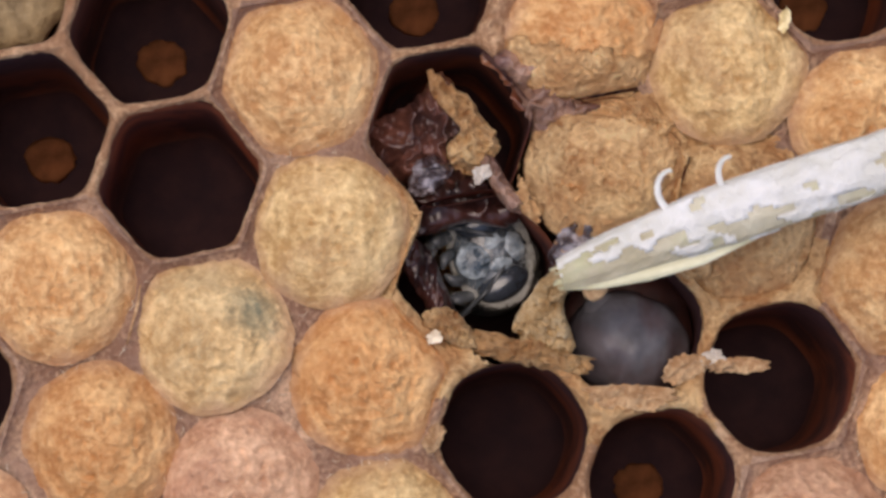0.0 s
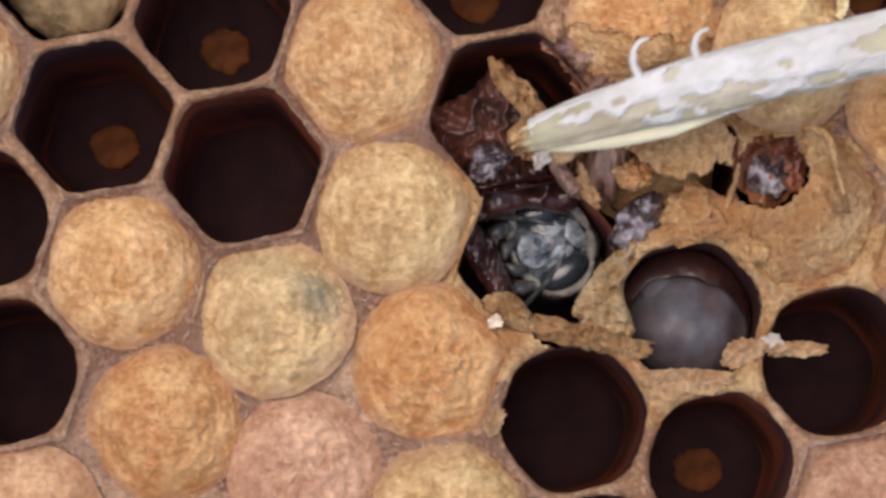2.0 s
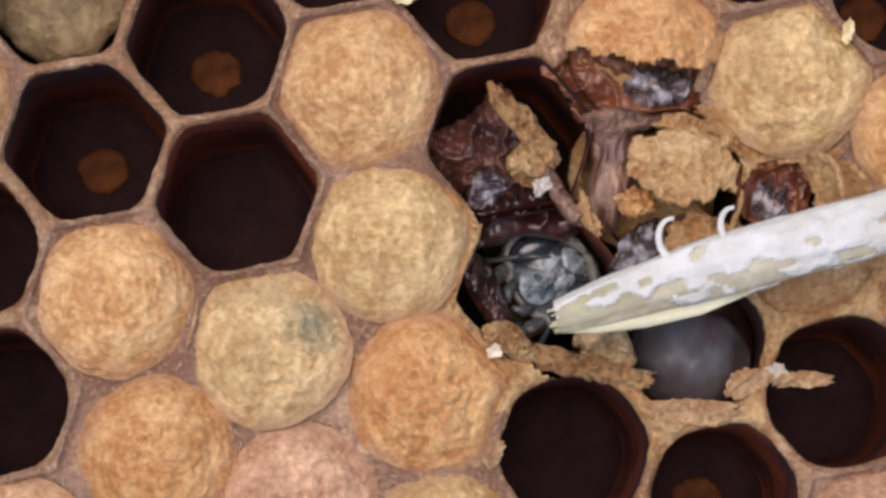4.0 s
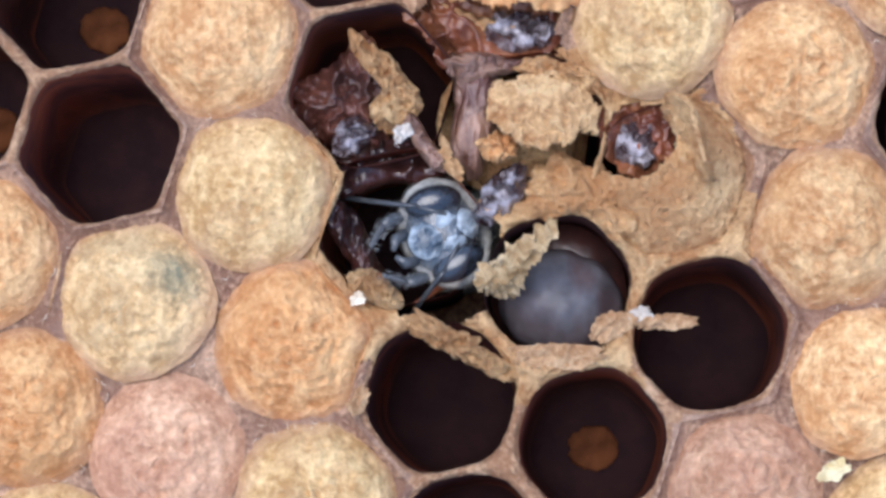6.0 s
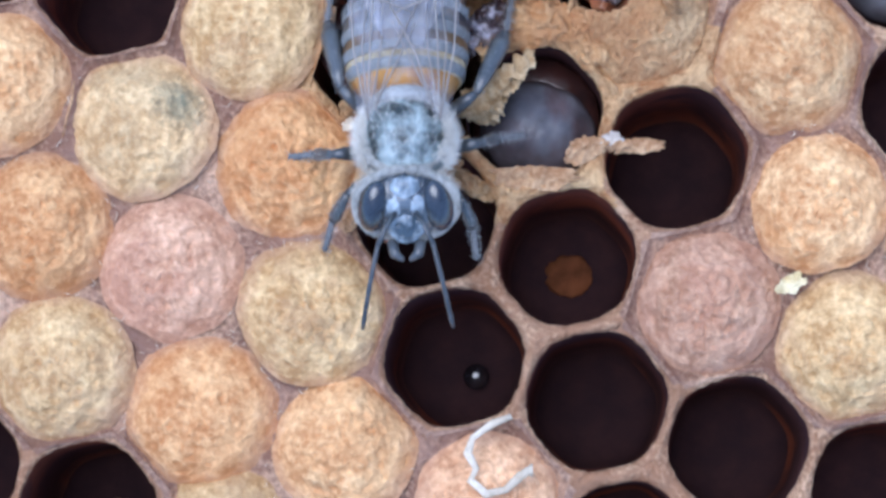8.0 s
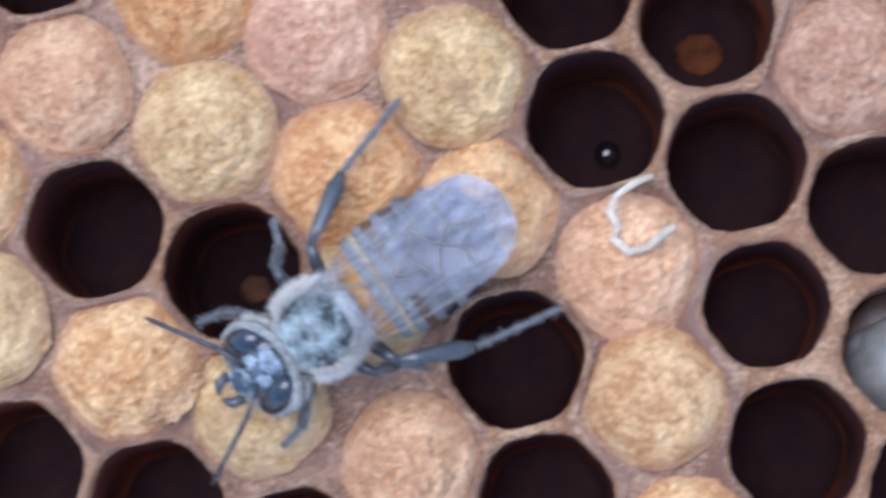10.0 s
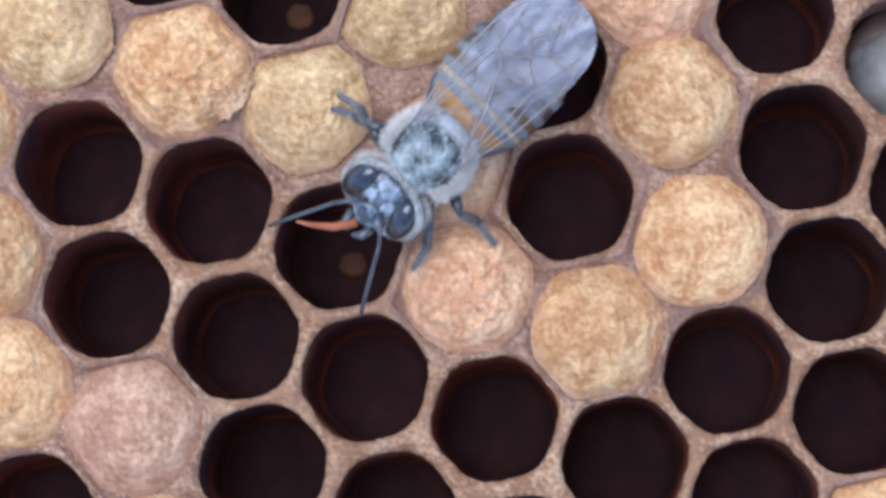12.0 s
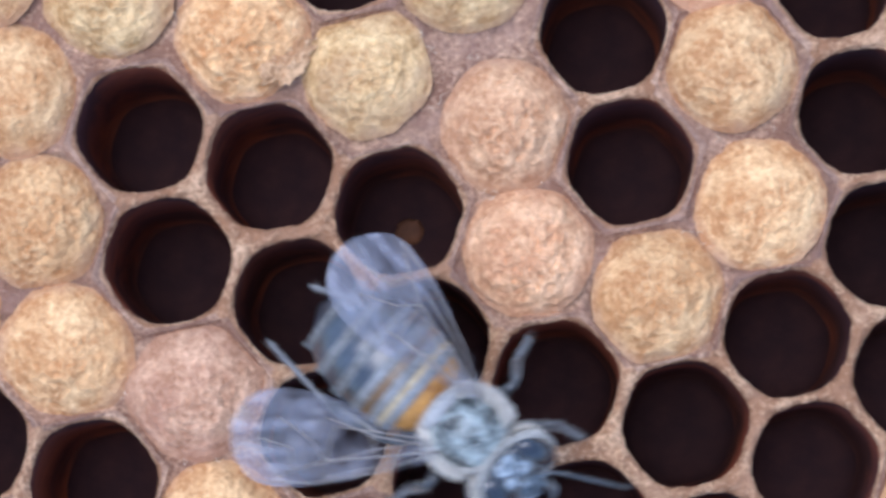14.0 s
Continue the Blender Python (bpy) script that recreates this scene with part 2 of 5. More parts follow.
flake_wax = material("flake_wax", (0.42, 0.22, 0.10), (0.88, 0.62, 0.36), grain=4600, blotch=600, rough=0.6, bump=1.0, depth=0.0002, fibre=0.3, shine=0.3)
cocoon = material("cocoon", (0.035, 0.013, 0.011), (0.17, 0.062, 0.042), grain=900, blotch=380, rough=0.4, bump=0.8, depth=0.00012, coat=0.2, tint=(0.34, 0.13, 0.055), tint_amount=0.5)
cavity_skin = material("cavity_skin", (0.07, 0.018, 0.011), (0.30, 0.095, 0.045), grain=1000, blotch=420, rough=0.38, bump=0.8, depth=0.00014, coat=0.25, tint=(0.42, 0.19, 0.085), tint_amount=0.6)
dark_skin = material("dark_skin", (0.016, 0.007, 0.007), (0.075, 0.026, 0.020), grain=900, blotch=400, rough=0.28, bump=0.8, depth=0.00015, detail=2.0, coat=0.35)
torn_wax = material("torn_wax", (0.48, 0.21, 0.075), (0.98, 0.66, 0.33), grain=4000, blotch=700, rough=0.5, bump=1.0, depth=0.00045, fibre=0.3, shine=0.4, tint=(0.62, 0.30, 0.12), tint_amount=0.6, even=(0.62, 1.08))
pale_flake = material("pale_flake", (0.52, 0.32, 0.14), (0.97, 0.76, 0.46), grain=3000, blotch=700, rough=0.55, bump=1.0, depth=0.0004, fibre=0.3, shine=0.35)
streaked = material("streaked_skin", (0.10, 0.042, 0.028), (0.44, 0.26, 0.18), grain=1500, blotch=600, rough=0.35, bump=1.0, depth=0.0002, coat=0.3, tint=(0.12, 0.05, 0.045), tint_amount=0.8)
larva_skin = material("larva_skin", (0.16, 0.155, 0.145), (0.29, 0.28, 0.26), grain=900, blotch=300, rough=0.26, bump=0.5, depth=0.00016, detail=2.0, shine=0.16, coat=0.04, sss=0.5, sss_colour=(1, 0.9, 0.8))
larva_grey = material("larva_grey", (0.08, 0.077, 0.085), (0.16, 0.157, 0.172), grain=900, blotch=420, rough=0.26, bump=0.6, depth=0.00018, detail=2.0, shine=0.16, coat=0.05, tint=(0.10, 0.055, 0.055), tint_scale=200, sss=0.4, sss_colour=(1, 0.9, 0.8), spread=0)
# brown cocoon; its pale peaks are sky glints put into the colour
glint_silk = material("glint_silk", (0.05, 0.026, 0.026), (0.56, 0.52, 0.56), grain=1500, blotch=900, rough=0.12, bump=1.0, depth=0.0003, coat=1.0, even=(0.92, 1.26))
yellow_wax = material("yellow_wax", (0.55, 0.40, 0.16), (0.90, 0.78, 0.48), grain=2000, blotch=600, rough=0.5, bump=0.8)
white_wax = material("white_wax", (0.42, 0.35, 0.28), (0.74, 0.68, 0.60), grain=2000, blotch=600, rough=0.5, bump=0.6)
thread_wax = material("thread_wax", (0.46, 0.36, 0.24), (0.85, 0.74, 0.57), grain=3000, blotch=900, rough=0.6, bump=1.0)
wet = material("wet", (0.012, 0.010, 0.014), (0.03, 0.027, 0.035), rough=0.05, bump=0.1, coat=1.0)
head_skin = material("head_skin", (0.016, 0.022, 0.03), (0.12, 0.15, 0.18), grain=1200, blotch=700, rough=0.14, bump=1.0, depth=0.0003, detail=3.0, coat=1.0, spread=0.0, even=(0.82, 1.18))
# the sky's reflection on the bee's face is put into this pale blue-grey
sheen_skin = material("sheen_skin", (0.05, 0.075, 0.10), (0.42, 0.50, 0.56), grain=1600, blotch=900, rough=0.24, bump=1.0, depth=0.0004, detail=3.0, coat=0.5, spread=0.0, even=(0.82, 1.18))
band_hair = material("band_hair", (0.21, 0.215, 0.215), (0.47, 0.47, 0.455), grain=5000, blotch=500, rough=0.7, bump=0.8, spread=0.0)
soft_band = material("soft_band", (0.11, 0.115, 0.115), (0.30, 0.31, 0.31), grain=5000, blotch=900, rough=0.6, bump=1.0, spread=0.0)
foot_mat = material("foot", (0.06, 0.062, 0.065), (0.19, 0.19, 0.19), grain=2500, blotch=500, rough=0.5, bump=0.3, spread=0.0)
stick_wood = material("stick_wood", (0.48, 0.42, 0.28), (0.78, 0.73, 0.56), grain=900, blotch=260, rough=0.65, bump=1.0, depth=0.0003, fibre=0.3, tint=(0.50, 0.56, 0.26), tint_amount=0.35)
stick_bark = material("stick_bark", (0.76, 0.75, 0.68), (0.96, 0.96, 0.94), grain=1500, blotch=500, rough=0.65, bump=1.0, depth=0.0003, fibre=0.3)
stick_core = material("stick_core", (0.50, 0.46, 0.26), (0.78, 0.75, 0.54), grain=900, blotch=300, rough=0.7, bump=0.7)
chitin = material("chitin", (0.022, 0.026, 0.030), (0.10, 0.108, 0.115), grain=1500, blotch=300, rough=0.3, bump=0.4, coat=0.3, shine=0.5, spread=0.0)
eye_mat = material("eye", (0.014, 0.018, 0.024), (0.04, 0.05, 0.065), grain=6000, blotch=400, rough=0.2, bump=0.2, coat=0.8, spread=0.0)
pale_hair = material("pale_hair", (0.60, 0.57, 0.50), (0.92, 0.89, 0.82), grain=2000, blotch=400, rough=0.7, bump=0.2, spread=0.0)
shell = material("abdomen_shell", (0.012, 0.016, 0.022), (0.065, 0.08, 0.10), grain=1500, blotch=400, rough=0.28, bump=0.6, coat=0.3, shine=0.8, spread=0.0)
brown_shell = material("brown_shell", (0.05, 0.03, 0.018), (0.20, 0.12, 0.055), grain=1500, blotch=500, rough=0.35, bump=0.6, coat=0.2, spread=0.0)
cream = material("cream_ring", (0.26, 0.19, 0.10), (0.55, 0.46, 0.29), grain=3000, blotch=700, rough=0.6, bump=1.0, spread=0.0)
mat_fur = material("matted_fur", (0.27, 0.265, 0.24), (0.66, 0.645, 0.59), grain=3500, blotch=700, rough=0.7, bump=1.0, depth=0.0003, fibre=0.3, spread=0.0)
amber = material("amber", (0.20, 0.075, 0.015), (0.62, 0.32, 0.075), grain=1700, blotch=600, rough=0.45, bump=0.7, coat=0.2, spread=0.0)
thorax_skin = material("thorax_skin", (0.022, 0.030, 0.030), (0.36, 0.42, 0.41), grain=1300, blotch=650, rough=0.38, bump=1.0, depth=0.0003, detail=4.0, coat=0.2, spread=0.0, even=(0.82, 1.18))
tongue_mat = material("tongue", (0.28, 0.075, 0.03), (0.5, 0.17, 0.075), rough=0.35, spread=0.0)
# the bluish tint stands in for sky reflected on the wings
wing_film = film_material("wing_film", (0.35, 0.355, 0.405), 0.72, 0.2)
vein_mat = material("vein", (0.22, 0.19, 0.17), (0.36, 0.32, 0.28), rough=0.4, spread=0.0)

# ---- the comb ----
# Cell centres stand on a slightly leaning lattice: origin, and the steps to the next cell along a row and to the next row.
ORIGIN = Vector((-8.842, 2.324))
STEP_A = Vector((5.0626, -1.6705))
STEP_B = Vector((1.0123, -5.1712))
CELL_DEPTH = 11.5
LEAN = Vector((0.10, -0.75))     # how far a cell's floor lies from under its mouth

# Row by row: the first column, then a letter for each cell.
# o open, s open with a bare wax floor, L with a grub; caps: c tan, g olive, r orange, p pink; D B T H the torn ones.
ROWS = {
    -4: (1, "cocccco"),
    -3: (0, "cccooscc"),
    -2: (-1, "cocsTgcLc"),
    -1: (-2, "cosgDTHcoc"),
    0: (-3, "ccsogBLoccc"),
    1: (-3, "cogrrospggc"),
    2: (-4, "ccorpgooooc"),
    3: (-4, "cccggcpoLoc"),
    4: (-5, "cccosgocooc"),
    5: (-5, "ccccgpocoooc"),
    6: (-6, "ccccooocpcoocc"),
    7: (-6, "coocooooooocc"),
    8: (-6, "ccocpooooocc"),
    9: (-7, "ccooccooocc"),
    10: (-7, "cccoccoocc"),
}
# Rows whose letters need care are listed cell by cell here.
KIND = {}
for n_, (m0_, letters_) in ROWS.items():
    for i_, k_ in enumerate(letters_):
        KIND[(m0_ + i_, n_)] = k_
KIND.update({(-1, -1): "f", (0, -1): "s", (1, -1): "c", (2, -1): "D", (3, -1): "T", (4, -1): "H", (5, -1): "c", (6, -1): "o",
             (-1, 0): "s", (0, 0): "o", (1, 0): "g", (2, 0): "B", (3, 0): "L", (4, 0): "o", (5, 0): "c", (6, 0): "c",
             (-2, 1): "o", (-1, 1): "c", (0, 1): "m", (1, 1): "r", (2, 1): "o", (3, 1): "s", (4, 1): "v", (5, 1): "g"})
KIND.update({(-2, 2): "o", (-1, 2): "r", (0, 2): "v", (1, 2): "g", (2, 2): "o", (3, 2): "o", (4, 2): "o", (5, 2): "o",
             (-2, 3): "p", (-1, 3): "g", (0, 3): "r", (1, 3): "c", (2, 3): "p", (3, 3): "o", (4, 3): "L", (5, 3): "o",
             (-3, 4): "c", (-2, 4): "o", (-1, 4): "f", (0, 4): "g", (1, 4): "o", (2, 4): "c", (3, 4): "o", (4, 4): "o"})
KIND.update({(-4, 5): "c", (-3, 5): "g", (-2, 5): "c", (-1, 5): "g", (0, 5): "p", (1, 5): "o", (2, 5): "c", (3, 5): "o", (4, 5): "c",
             (-4, 6): "c", (-3, 6): "o", (-2, 6): "o", (-1, 6): "f", (0, 6): "p", (1, 6): "c", (2, 6): "o", (3, 6): "o", (4, 6): "c",
             (-5, 7): "o", (-4, 7): "c", (-3, 7): "o", (-2, 7): "o", (-1, 7): "o", (0, 7): "o", (1, 7): "o", (2, 7): "o", (3, 7): "c"})
KIND.update({(-4, 8): "c", (-3, 8): "v", (-2, 8): "o", (-1, 8): "o", (0, 8): "o", (1, 8): "o", (2, 8): "o",
             (-5, 9): "o", (-4, 9): "o", (-3, 9): "c", (5, -3): "s", (2, -2): "s", (3, -2): "T", (4, -2): "g", (5, -2): "c", (6, -2): "L",
             (1, -2): "o", (4, -3): "o"})
# Cells that stand off the lattice.
SHIFT = {
    (3, -2): (0.46, -0.61), (4, -2): (0.23, 0.27), (3, -1): (0.28, 0.19), (4, -1): (-0.32, 0.08), (2, 0): (-0.22, 0.5),
    (1, 1): (0.25, 0.15), (-1, 2): (0.42, -0.1), (1, 3): (0.06, 0.5), (2, 3): (0.13, -0.23), (0, 4): (-0.42, 0.85),
    (2, 4): (-0.04, 0.28), (-3, 5): (-0.2, 0.28), (-2, 5): (0.0, 0.25), (-1, 5): (-0.19, 0.38), (0, 5): (0.19, -0.23),
    (3, 7): (0.1, 0.42), (0, 8): (0.08, -0.4), (-1, 8): (0.08, -0.3), (-1, 4): (-0.13, 0.06), (-2, 6): (0, 0.19),
    (4, 6): (-0.13, 0.23), (2, 1): (0.12, -0.15), (3, 1): (0.1, 0),
}
# Half widths of the open mouths, where they are not the usual one.
USUAL = 2.44
MOUTH = {(0, -1): 2.5, (-1, 0): 2.48, (0, 0): 2.5, (2, -2): 2.45, (2, -1): 2.55, (2, 0): 2.5, (3, 3): 2.26, (4, 3): 2.3, (5, 3): 2.36,
         (3, 0): 2.38, (4, 0): 2.5, (2, 1): 2.45, (3, 1): 2.42, (2, 2): 2.45, (3, 2): 2.48}


def centre_of(cell):
    return ORIGIN + cell[0] * STEP_A + cell[1] * STEP_B


NEIGHBOURS = [STEP_A, STEP_A - STEP_B, -STEP_B, -STEP_A, STEP_B - STEP_A, STEP_B]


def circumcentre(p, q):
    d = 2 * (p.x * q.y - p.y * q.x)
    return Vector(((q.y * p.length_squared - p.y * q.length_squared) / d, (p.x * q.length_squared - q.x * p.length_squared) / d))


CORNERS = [circumcentre(NEIGHBOURS[i], NEIGHBOURS[(i + 1) % 6]) for i in range(6)]
EDGE = 18


def outline():
    """Points round a cell's border, from its centre."""
    pts = []
    for i in range(6):
        a, b = CORNERS[i - 1], CORNERS[i]
        for k in range(EDGE):
            pts.append(a.lerp(b, k / EDGE))
    return pts


OUTLINE = outline()


def mouth_radius(direction, half, power=6.5):
    """A rounded hexagon of that half width across its flats; a higher power has sharper corners."""
    total = sum(max(0.0, direction.dot(n.normalized())) ** power for n in NEIGHBOURS)
    return half / total ** (1 / power)


def corner_power(cell):
    return 12.0 if cell[1] <= 0 and cell[0] <= 2 else 6.5


def face_height(x, y):
    rough = max(0.0, min(1.0, 1.6 - math.hypot((x - 5.2) / 8.0, (y + 0.4) / 6.0) * 1.5))
    return 0.20 * rough * fbm(x, y, 15.0, 2.8, 5) + 0.12 * fbm(x, y, 3.1, 0.55) + 0.11 * fbm(x, y, 9.7, 1.7, 4)


def is_open(kind):
    return kind in "osfLDBTH"


def capped_share(cell, x, y):
    """How far the cells round a place are capped, from 0 to 1."""
    total = caps = 0.0
    for step in [(0, 0), (1, 0), (1, -1), (0, -1), (-1, 0), (-1, 1), (0, 1)]:
        other = (cell[0] + step[0], cell[1] + step[1])
        c = centre_of(other)
        w = math.exp(-5.0 * math.hypot(x - c.x, y - c.y))
        total += w
        caps += w * (0.0 if is_open(KIND.get(other, "c")) else 1.0)
    return caps / total


comb = tagged(new("honeycomb"), label="old brood comb of tan wax with open and capped cells", category="honeycomb", kind="structure")


def ragged(edge, rough=0.35, freq=1.3, seed=0.0):
    """A ragged border: True where edge(x, y), in millimetres, is above zero."""
    return lambda x, y: edge(x, y) + rough * fbm(x + seed, y - seed, 4.0, freq, 4) > 0


def oval(cx, cy, rx, ry):
    return lambda x, y: (1 - math.hypot((x - cx) / rx, (y - cy) / ry)) * min(rx, ry)


# Where walls have been broken out, in places of the comb.
BREAKS = [
    ragged(oval(0.9, 1.6, 1.75, 2.2), 0.2, 1.2, 2.0),
    ragged(oval(2.55, -1.75, 2.05, 2.3), 0.2, 1.2, 4.0),
    ragged(oval(4.3, 0.9, 1.1, 0.75), 0.2, 1.4, 6.0),
    ragged(oval(4.2, 5.6, 2.5, 0.95), 0.2, 1.4, 9.0),
    ragged(oval(9.0, 2.25, 1.05, 1.1), 0.15, 1.4, 12.0),
    ragged(oval(2.7, 5.9, 1.2, 1.0), 0.15, 1.4, 15.0),
    ragged(oval(3.5, 3.3, 0.9, 2.1), 0.15, 1.4, 18.0),
]


freshly_torn = ragged(oval(5.2, -0.4, 8.0, 6.0), 0.8, 0.6, 22.0)


def build_face():
    """The wax face of the comb: the walls between the cells, with a mouth at every open cell."""
    verts, faces, seen, kinds = [], [], {}, []

    def vert(x, y, z):
        key = (round(x, 3), round(y, 3), round(z, 2))
        if key not in seen:
            seen[key] = len(verts)
            verts.append((x, y, z))
        return seen[key]

    steps = [(1, 0), (1, -1), (0, -1), (-1, 0), (-1, 1), (0, 1)]
    for cell, kind in sorted(KIND.items()):
        c = centre_of(cell)
        off = Vector(SHIFT.get(cell, (0, 0)))
        half = MOUTH.get(cell, USUAL)
        rings = 7
        table = []
        for o in OUTLINE:
            d = o.normalized()
            if is_open(kind):
                r = mouth_radius(d, half, corner_power(cell))
                r *= 1 + 0.022 * fbm(c.x + d.x * 2.5, c.y + d.y * 2.5, 1.0, 0.7) + 0.018 * fbm(c.x + d.x * 2.5, c.y + d.y * 2.5, 7.0, 3.2, 4)
                inner = off * 0.8 + d * r
                if inner.dot(d) > o.length * 0.965:
                    inner = inner * (o.length * 0.965 / inner.dot(d))
            else:
                inner = d * o.length * 0.55
            row = []
            for k in range(rings + 1):
                f = k / rings
                q = o.lerp(inner, f)
                x, y = c.x + q.x, c.y + q.y
                if is_open(kind):
                    z = face_height(x, y) * (1 - 0.5 * f) - 0.30 * f ** 2.5 + 0.13 * (1 - 0.6 * f) * fbm(x, y, 21.0, 3.5, 4)
                else:
                    z = face_height(x, y) - 0.10 - 0.55 * f * (1 - f)
                z -= 0.27 * max(0.0, 2 * capped_share(cell, x, y) - 1) ** 1.2
                row.append(vert(x, y, z))
            table.append(row)
        count = len(OUTLINE)
        for i in range(count):
            a, b = table[i], table[(i + 1) % count]
            for k in range(rings):
                quad = (a[k], b[k], b[k + 1], a[k + 1])
                if len(set(quad)) < 4:
                    continue
                mx = sum(verts[q][0] for q in quad) / 4
                my = sum(verts[q][1] for q in quad) / 4
                if -3 < mx < 12 and -6 < my < 8 and any(broken(mx, my) for broken in BREAKS):
                    continue
                faces.append(quad)
                step = steps[i // EDGE]
                thin = is_open(KIND.get((cell[0] + step[0], cell[1] + step[1]), "c"))
                kinds.append(2 if freshly_torn(mx, my) else 1 if is_open(kind) and (k >= 4 or thin) else 0)
    face = part("comb_face", (verts, faces), wax, comb, "greyish tan wax walls between the cells")
    face.data.materials.append(rim_wax)
    face.data.materials.append(torn_wax)
    face.data.polygons.foreach_set("material_index", kinds)
    return face


def build_cell(cell, kind):
    """The dark lining of an open cell, from the lip to its rounded floor."""
    c = centre_of(cell)
    off = Vector(SHIFT.get(cell, (0, 0))) * 0.8
    half = MOUTH.get(cell, USUAL) + 0.03
    verts, faces = [], []
    depths = [0.22, 0.45, 0.9, 1.8, 3.2, 5.0, 7.0, 9.0, 10.4, 11.1, CELL_DEPTH]
    shrink = [1, 0.995, 0.99, 0.985, 0.98, 0.97, 0.96, 0.95, 0.9, 0.72, 0.35]
    seg = 60
    for dep, s in zip(depths, shrink):
        mid = off + LEAN * (dep / CELL_DEPTH)
        for j in range(seg):
            th = 2 * math.pi * j / seg
            d = Vector((math.cos(th), math.sin(th)))
            r = mouth_radius(d, half, corner_power(cell)) * s * (1 + 0.006 * fbm(c.x + d.x * 2, c.y + d.y * 2, dep * 0.2, 0.9))
            limit = min((n.length / 2 - 0.02) / max(1e-6, d.dot(n.normalized())) for n in NEIGHBOURS if d.dot(n.normalized()) > 0.1)
            p = mid + d * min(r, limit)
            verts.append((p.x, p.y, -dep))
    for i in range(len(depths) - 1):
        for j in range(seg):
            a, b = i * seg + j, i * seg + (j + 1) % seg
            faces.append((a, a + seg, b + seg, b))
    last = (len(depths) - 1) * seg
    faces.append(tuple(last + j for j in range(seg))[::-1])
    ob = part("cell", (verts, faces), lit_lining if cell == (4, 3) else cell_lining, comb)
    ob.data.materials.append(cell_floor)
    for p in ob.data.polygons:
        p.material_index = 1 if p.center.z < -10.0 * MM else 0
    ob.location = (c.x * MM, c.y * MM, 0)
    if cell == (-1, -1):
        fill = blob((0, 0, 0), (2.25, 2.2, 0.9), 64, 28, shape=lambda u: 1 + 0.10 * noise.noise(u * 2.3) + 0.06 * noise.noise(u * 7.0))
        spot = part("cell_fill", fill, bee_bread, ob, "olive brown bee bread filling the cell")
        p = off + LEAN * 0.3
        spot.location = (p.x * MM, p.y * MM, -2.9 * MM)
    elif kind in "sf":
        wide = 0.9 if kind == "s" else 0.6
        floor = blob((0, 0, 0), (wide, 0.92 * wide, 0.18), 48, 10, shape=lambda u: 1 + 0.16 * noise.noise(u * 2.0 + Vector((c.x, c.y, 0))) + 0.12 * noise.noise(u * 5.0 + Vector((c.x, c.y, 3))))
        spot = part("floor_patch", floor, base_wax if kind == "s" else dull_base, ob, "bare orange wax floor of the cell" if kind == "s" else "dull brown floor of the cell")
        p = off + LEAN
        spot.location = (p.x * MM, p.y * MM, -(CELL_DEPTH - 0.08) * MM)
    return ob


def cap_geometry(cell, height=1.0, hole=None, seg=112, rings=40):
    """A domed, wrinkled, papery cap. hole(x, y) -> True where the wax is torn away, in places of the cell."""
    off = Vector(SHIFT.get(cell, (0, 0)))
    rnd = random.Random(cell[0] * 131 + cell[1] * 17 + 5)
    size = rnd.uniform(2.76, 2.92) + (0.2 if KIND.get(cell) in ("T", "H") else 0.0)
    flat = rnd.uniform(2.3, 2.9)
    tall = height * rnd.uniform(1.2, 1.55)
    tilt = Vector((rnd.uniform(-0.07, 0.07), rnd.uniform(-0.10, 0.02)))
    sx, sy = rnd.uniform(0, 40), rnd.uniform(0, 40)
    rough = rnd.uniform(0.55, 1.0)
    verts, keep = [], []
    steps = [(1, 0), (1, -1), (0, -1), (-1, 0), (-1, 1), (0, 1)]
    sides = [(n, 1.0 if is_open(KIND.get((cell[0] + s[0], cell[1] + s[1]), "c")) else 1.15) for n, s in zip(NEIGHBOURS, steps)]

    def point(r, d):
        rim = mouth_radius(d, size, 3.4) * (1 + 0.08 * fbm(d.x * 1.2 + sx, d.y * 1.2 + sy, 0.4, 1.0))
        reach = min((n.length / 2 * loose - off.dot(n.normalized())) / d.dot(n.normalized()) for n, loose in sides if d.dot(n.normalized()) > 0.05)
        p = d * min(rim, reach * 0.985) * r
        z = tall * (1 - r ** flat) ** 1.4 - 0.28
        broad = 0.26 * fbm(p.x + sx, p.y + sy, 1.0, 0.5, 2)
        folds = 0.20 * (0.30 - abs(fbm(p.x + sx, p.y + sy, 5.0, 0.8, 3))) + 0.22 * (0.25 - abs(fbm(p.x - sy, p.y + sx, 8.0, 2.2, 4)))
        fine = 0.14 * fbm(p.x + sy, p.y + sx, 2.0, 3.8, 5)
        z += (broad + rough * (folds + fine)) * (1 - 0.8 * r ** 5) + tilt.dot(p) - 0.10 * max(0.0, r - 0.9) / 0.1
        return (p.x, p.y, z)

    verts.append(point(0.0, Vector((1, 0))))
    keep.append(not (hole and hole(off.x, off.y)))
    for i in range(1, rings + 1):
        r = (i / rings) ** 0.8
        for j in range(seg):
            th = 2 * math.pi * j / seg
            v = point(r, Vector((math.cos(th), math.sin(th))))
            verts.append(v)
            keep.append(not (hole and hole(v[0] + off.x, v[1] + off.y)))
    faces = []
    for j in range(seg):
        faces.append((0, 1 + j, 1 + (j + 1) % seg))
    for i in range(rings - 1):
        for j in range(seg):
            a, b = 1 + i * seg + j, 1 + i * seg + (j + 1) % seg
            faces.append((a, a + seg, b + seg, b))
    if hole:
        faces = [f for f in faces if all(keep[k] for k in f)]
    return verts, faces


